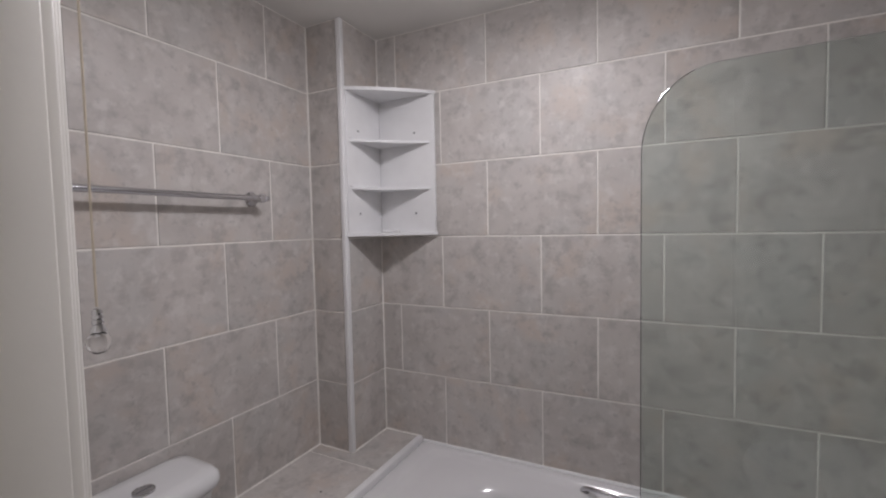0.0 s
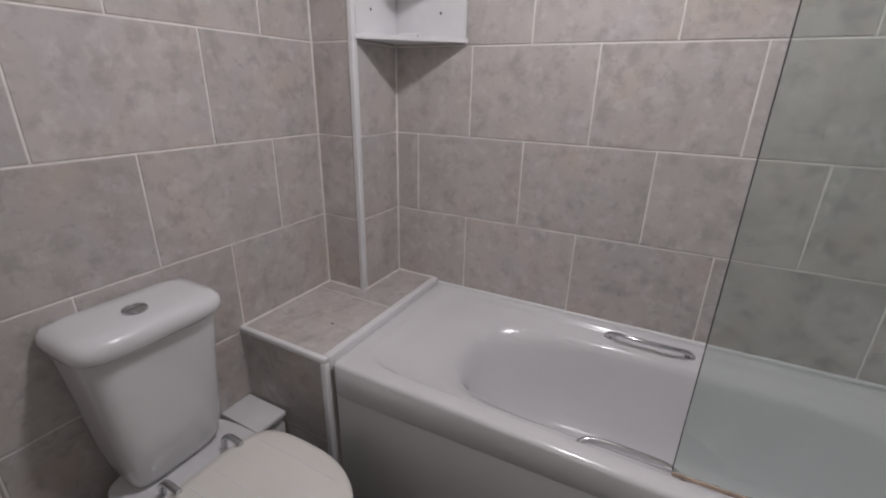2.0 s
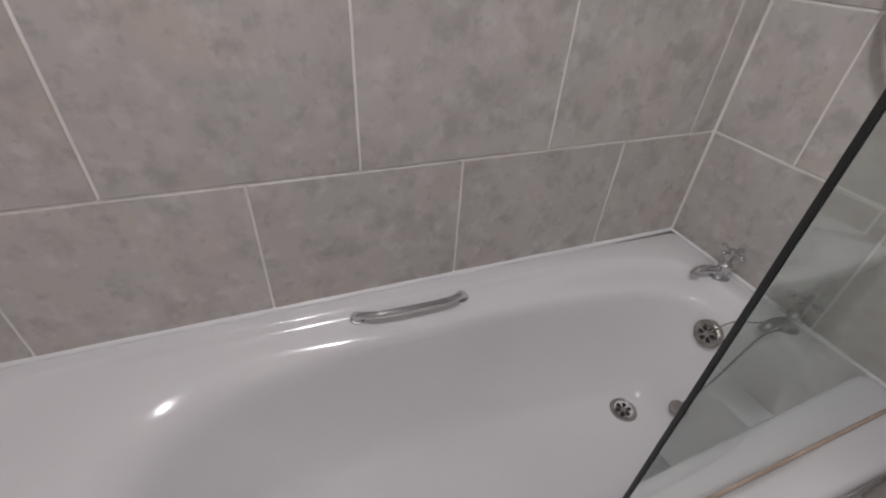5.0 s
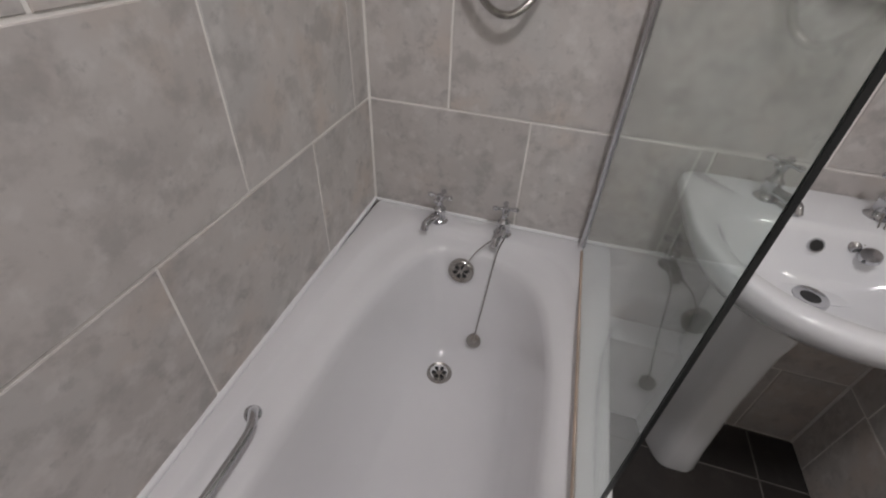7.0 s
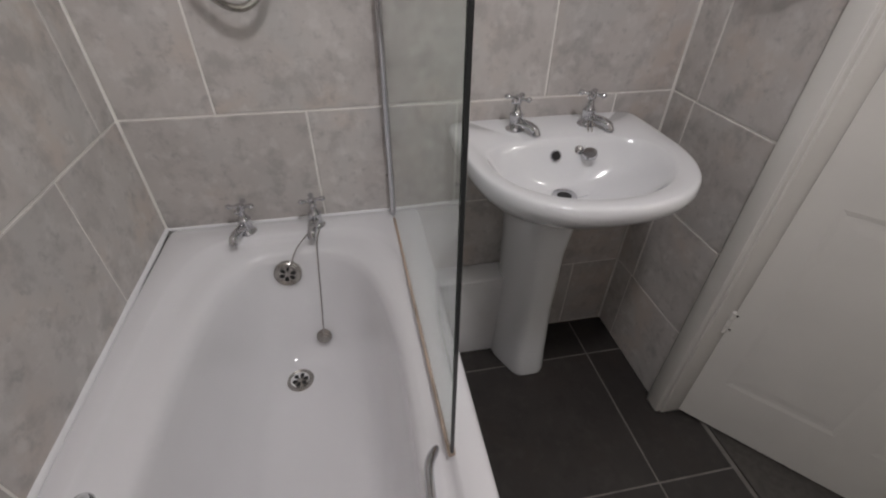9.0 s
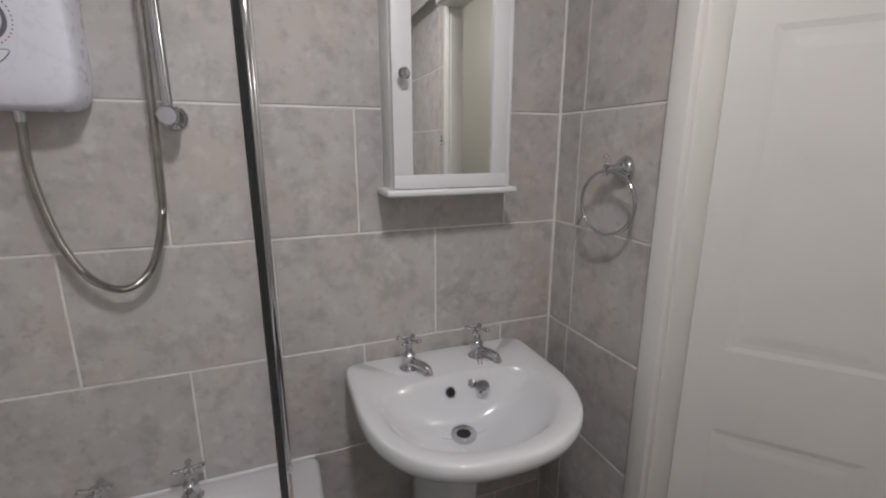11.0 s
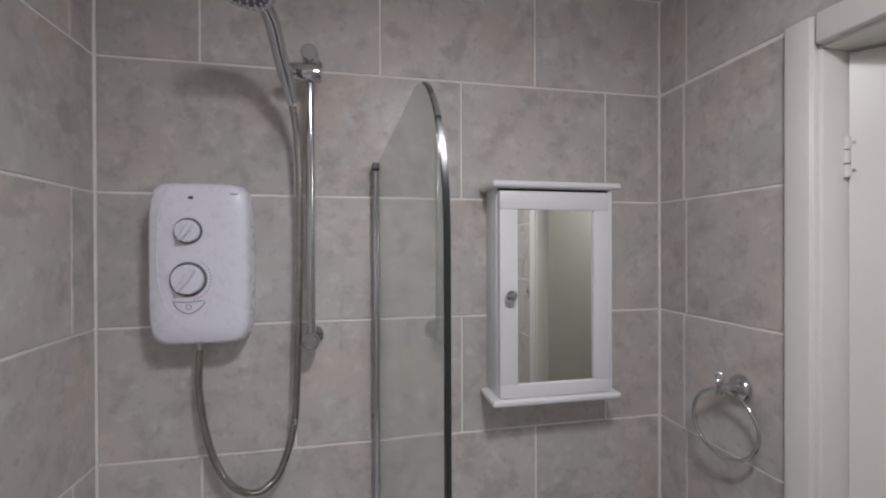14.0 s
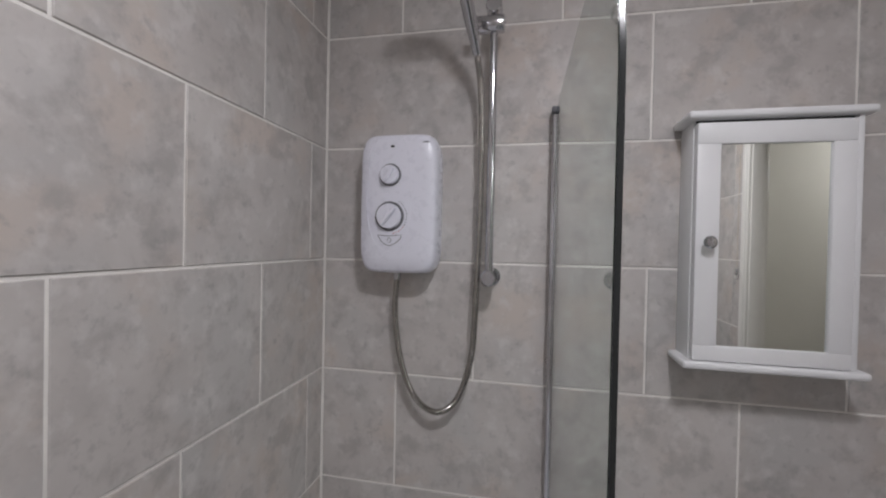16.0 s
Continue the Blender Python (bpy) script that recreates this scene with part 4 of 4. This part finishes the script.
# ---- light pull cord ----
CX_, CY_, CZ_ = -0.412, 0.634, 1.448
pc = holder("pull_cord", (CX_, CY_, CEIL))
in_place(tube("cord", [(CX_ + 0.004, CY_, CEIL - 0.03), (CX_ + 0.002, CY_, 1.9), (CX_, CY_, CZ_ + 0.02)], 0.0013, CORD, sides=6), pc)
in_place(lathe("ceiling_rose", [(0, 0), (0.03, 0), (0.03, -0.02), (0.01, -0.032), (0, -0.032)], (CX_ + 0.004, CY_, CEIL), (0, 0, 1), PLASTIC), pc)
k = 0.62
in_place(lathe("grip", [(r * k, h * k) for r, h in ((0, 0.03), (0.005, 0.028), (0.008, 0.022), (0.0065, 0.019), (0.0085, 0.014), (0.0065, 0.011), (0.009, 0.006), (0.007, 0.003), (0.0095, -0.002), (0.012, -0.008), (0, -0.009))], (CX_, CY_, CZ_), (0, 0, 1), CHROME, sides=20), pc)
in_place(lathe("crystal_ball", [(r * k, h * k) for r, h in ((0.0, -0.008), (0.008, -0.009), (0.0155, -0.017), (0.018, -0.026), (0.0155, -0.035), (0.008, -0.043), (0, -0.045))], (CX_, CY_, CZ_), (0, 0, 1), CRYSTAL, sides=10), pc)
tagged(pc, "light pull cord with chrome and crystal ball end", "pull cord")

# ---- tiles ----
TILE_MESH = {}


def tile_mesh(w, h, d, mat, name):
    """A tile lying in x-z with its face at y = 0 towards -y, and chamfered edges."""
    key = (round(w, 3), round(h, 3), round(d, 4), mat.name)
    if key not in TILE_MESH:
        c = 0.0014
        w2, h2 = w / 2, h / 2
        verts, faces = [], []
        for ww, hh, y in ((w2, h2, d), (w2, h2, c), (w2 - c, h2 - c, 0)):
            verts += [(-ww, y, -hh), (ww, y, -hh), (ww, y, hh), (-ww, y, hh)]
        for r in range(2):
            for j in range(4):
                k = (j + 1) % 4
                faces.append((r * 4 + j, r * 4 + k, r * 4 + 4 + k, r * 4 + 4 + j))
        faces.append((8, 9, 10, 11))
        me = bpy.data.meshes.new(name)
        me.from_pydata(verts, [], faces)
        bm = bmesh.new()
        bm.from_mesh(me)
        bmesh.ops.recalc_face_normals(bm, faces=bm.faces)
        if bm.faces[-1:] and list(bm.faces)[-1].normal.y > 0:
            bmesh.ops.reverse_faces(bm, faces=bm.faces)
        bm.to_mesh(me)
        bm.free()
        me.materials.append(mat)
        TILE_MESH[key] = me
    return TILE_MESH[key]


rng = random.Random(4)


def lay(parent, m, u0, u1, v0, v1, rows, joints, mat=TILE, gap=0.0052):
    """Tiles over the rectangle u0..u1, v0..v1 of the plane m (its x along u, its z along v). rows: v joints; joints(i): u joints of row i."""
    inv = parent.matrix_basis.inverted()
    vs = [v0] + [v for v in rows if v0 + 0.012 < v < v1 - 0.012] + [v1]
    for a, b in zip(vs, vs[1:]):
        i = int(math.floor((a + b) / 2 / ROW + 1e-6))
        us = [u0] + [u for u in joints(i) if u0 + 0.012 < u < u1 - 0.012] + [u1]
        for c, d in zip(us, us[1:]):
            ga, gb = (0.0035 if a == v0 else gap / 2), (0.0035 if b == v1 else gap / 2)
            gc, gd = (0.0042 if c == u0 else gap / 2), (0.0042 if d == u1 else gap / 2)
            me = tile_mesh(d - c - gc - gd, b - a - ga - gb, T + 0.001, mat, "tile")
            ob = new("tile", me)
            ob.parent = parent
            wob = mathutils.Matrix.Rotation(rng.uniform(-0.0012, 0.0012), 4, "X") @ mathutils.Matrix.Rotation(rng.uniform(-0.0012, 0.0012), 4, "Z")
            ob.matrix_basis = inv @ m @ mathutils.Matrix.Translation(((c + d) / 2 + (gc - gd) / 2, rng.uniform(-0.0004, 0.0004), (a + b) / 2 + (ga - gb) / 2)) @ wob


def bond(even, odd, step, sign=1):
    def f(i):
        base = even if i % 2 == 0 else odd
        return sorted(sign * (base + step * k) for k in range(-10, 11))
    return f


ZROWS = [ROW * k for k in range(0, 9)]
ang = math.degrees(math.atan(0.0208))
mN = pose(0, back_y(0), 0, 0, 0, ang)
lay(STRUCT["wall_north"], mN, X0, X1, 0.0, CEIL, ZROWS, bond(-0.328, -0.540, 0.415))
mE = pose(X1, 0, 0, 0, 0, -90)     # u = -y
lay(STRUCT["wall_east"], mE, -back_y(X1), -Y0, 0.0, CEIL, ZROWS, bond(1.231, 1.029, 0.408, -1))
mW = pose(X0, 0, 0, 0, 0, 90)      # u = y
lay(STRUCT["wall_west"], mW, YL, back_y(X0), 0.0, CEIL, ZROWS, bond(1.368, 1.155, 0.415))
mS = pose(0, Y0, 0, 0, 0, 180)     # u = -x
ds = bond(0.28, 0.686, 0.415, -1)
lay(STRUCT["wall_south"], mS, -X1, -(DX1 + 0.06), 0.0, DTOP + 0.06, ZROWS, ds)
lay(STRUCT["wall_south"], pose(0, YL, 0, 0, 0, 180), -(DX0 - 0.06), -X0, 0.0, DTOP + 0.06, ZROWS, ds)
lay(STRUCT["wall_south"], mS, -X1, -X0, DTOP + 0.062, CEIL, ZROWS, ds)
none = lambda i: []
lay(duct, pose(0, BXF, 0), X0, BXE - 0.018, LEDGE, CEIL, ZROWS, none)
lay(duct, pose(BXE, 0, 0, 0, 0, 90), BXF + 0.018, back_y(BXE), LEDGE, CEIL, ZROWS, none)
lay(ledge, pose(0, LY, 0), X0, LX - 0.012, 0.0, LEDGE - 0.014, [0.30], none)
lay(ledge, pose(0, 0, LEDGE, -90, 0, 0), X0, LX - 0.014, LY + 0.012, back_y(-1.0), [1.715], none)
# floor: x joints and y joints of a square grid
mF = pose(0, 0, 0, -90, 0, 0)
lay(STRUCT["floor"], mF, X0, X1, WB, 1.40, [0.786, 1.265], lambda i: [0.622 - 0.468 * k for k in range(4, -1, -1)], SLATE, 0.005)


def caulk(parent, a, b, r=0.0042):
    """A bead of white grout run along an inner corner."""
    ob = tube("grout_bead", [mathutils.Vector(a).lerp(mathutils.Vector(b), k / 6) for k in range(7)], [r * rng.uniform(0.85, 1.2) for _ in range(7)], GROUT, sides=8)
    ob.parent = parent
    ob.matrix_parent_inverse = parent.matrix_basis.inverted()


caulk(STRUCT["wall_north"], (X1, back_y(X1), RIM), (X1, back_y(X1), CEIL))
caulk(STRUCT["wall_south"], (X1, Y0, 0.0), (X1, Y0, CEIL))
caulk(duct, (BXE, back_y(BXE), LEDGE), (BXE, back_y(BXE), CEIL))
caulk(duct, (X0, BXF, LEDGE), (X0, BXF, CEIL))
caulk(ledge, (X0, LY, LEDGE), (X0, BXF, LEDGE))
caulk(ledge, (X0, BXF, LEDGE), (BXE, BXF, LEDGE))
caulk(ledge, (BXE, BXF, LEDGE), (BXE, back_y(BXE), LEDGE))
caulk(ledge, (BXE, back_y(BXE), LEDGE), (LX, back_y(LX), LEDGE))
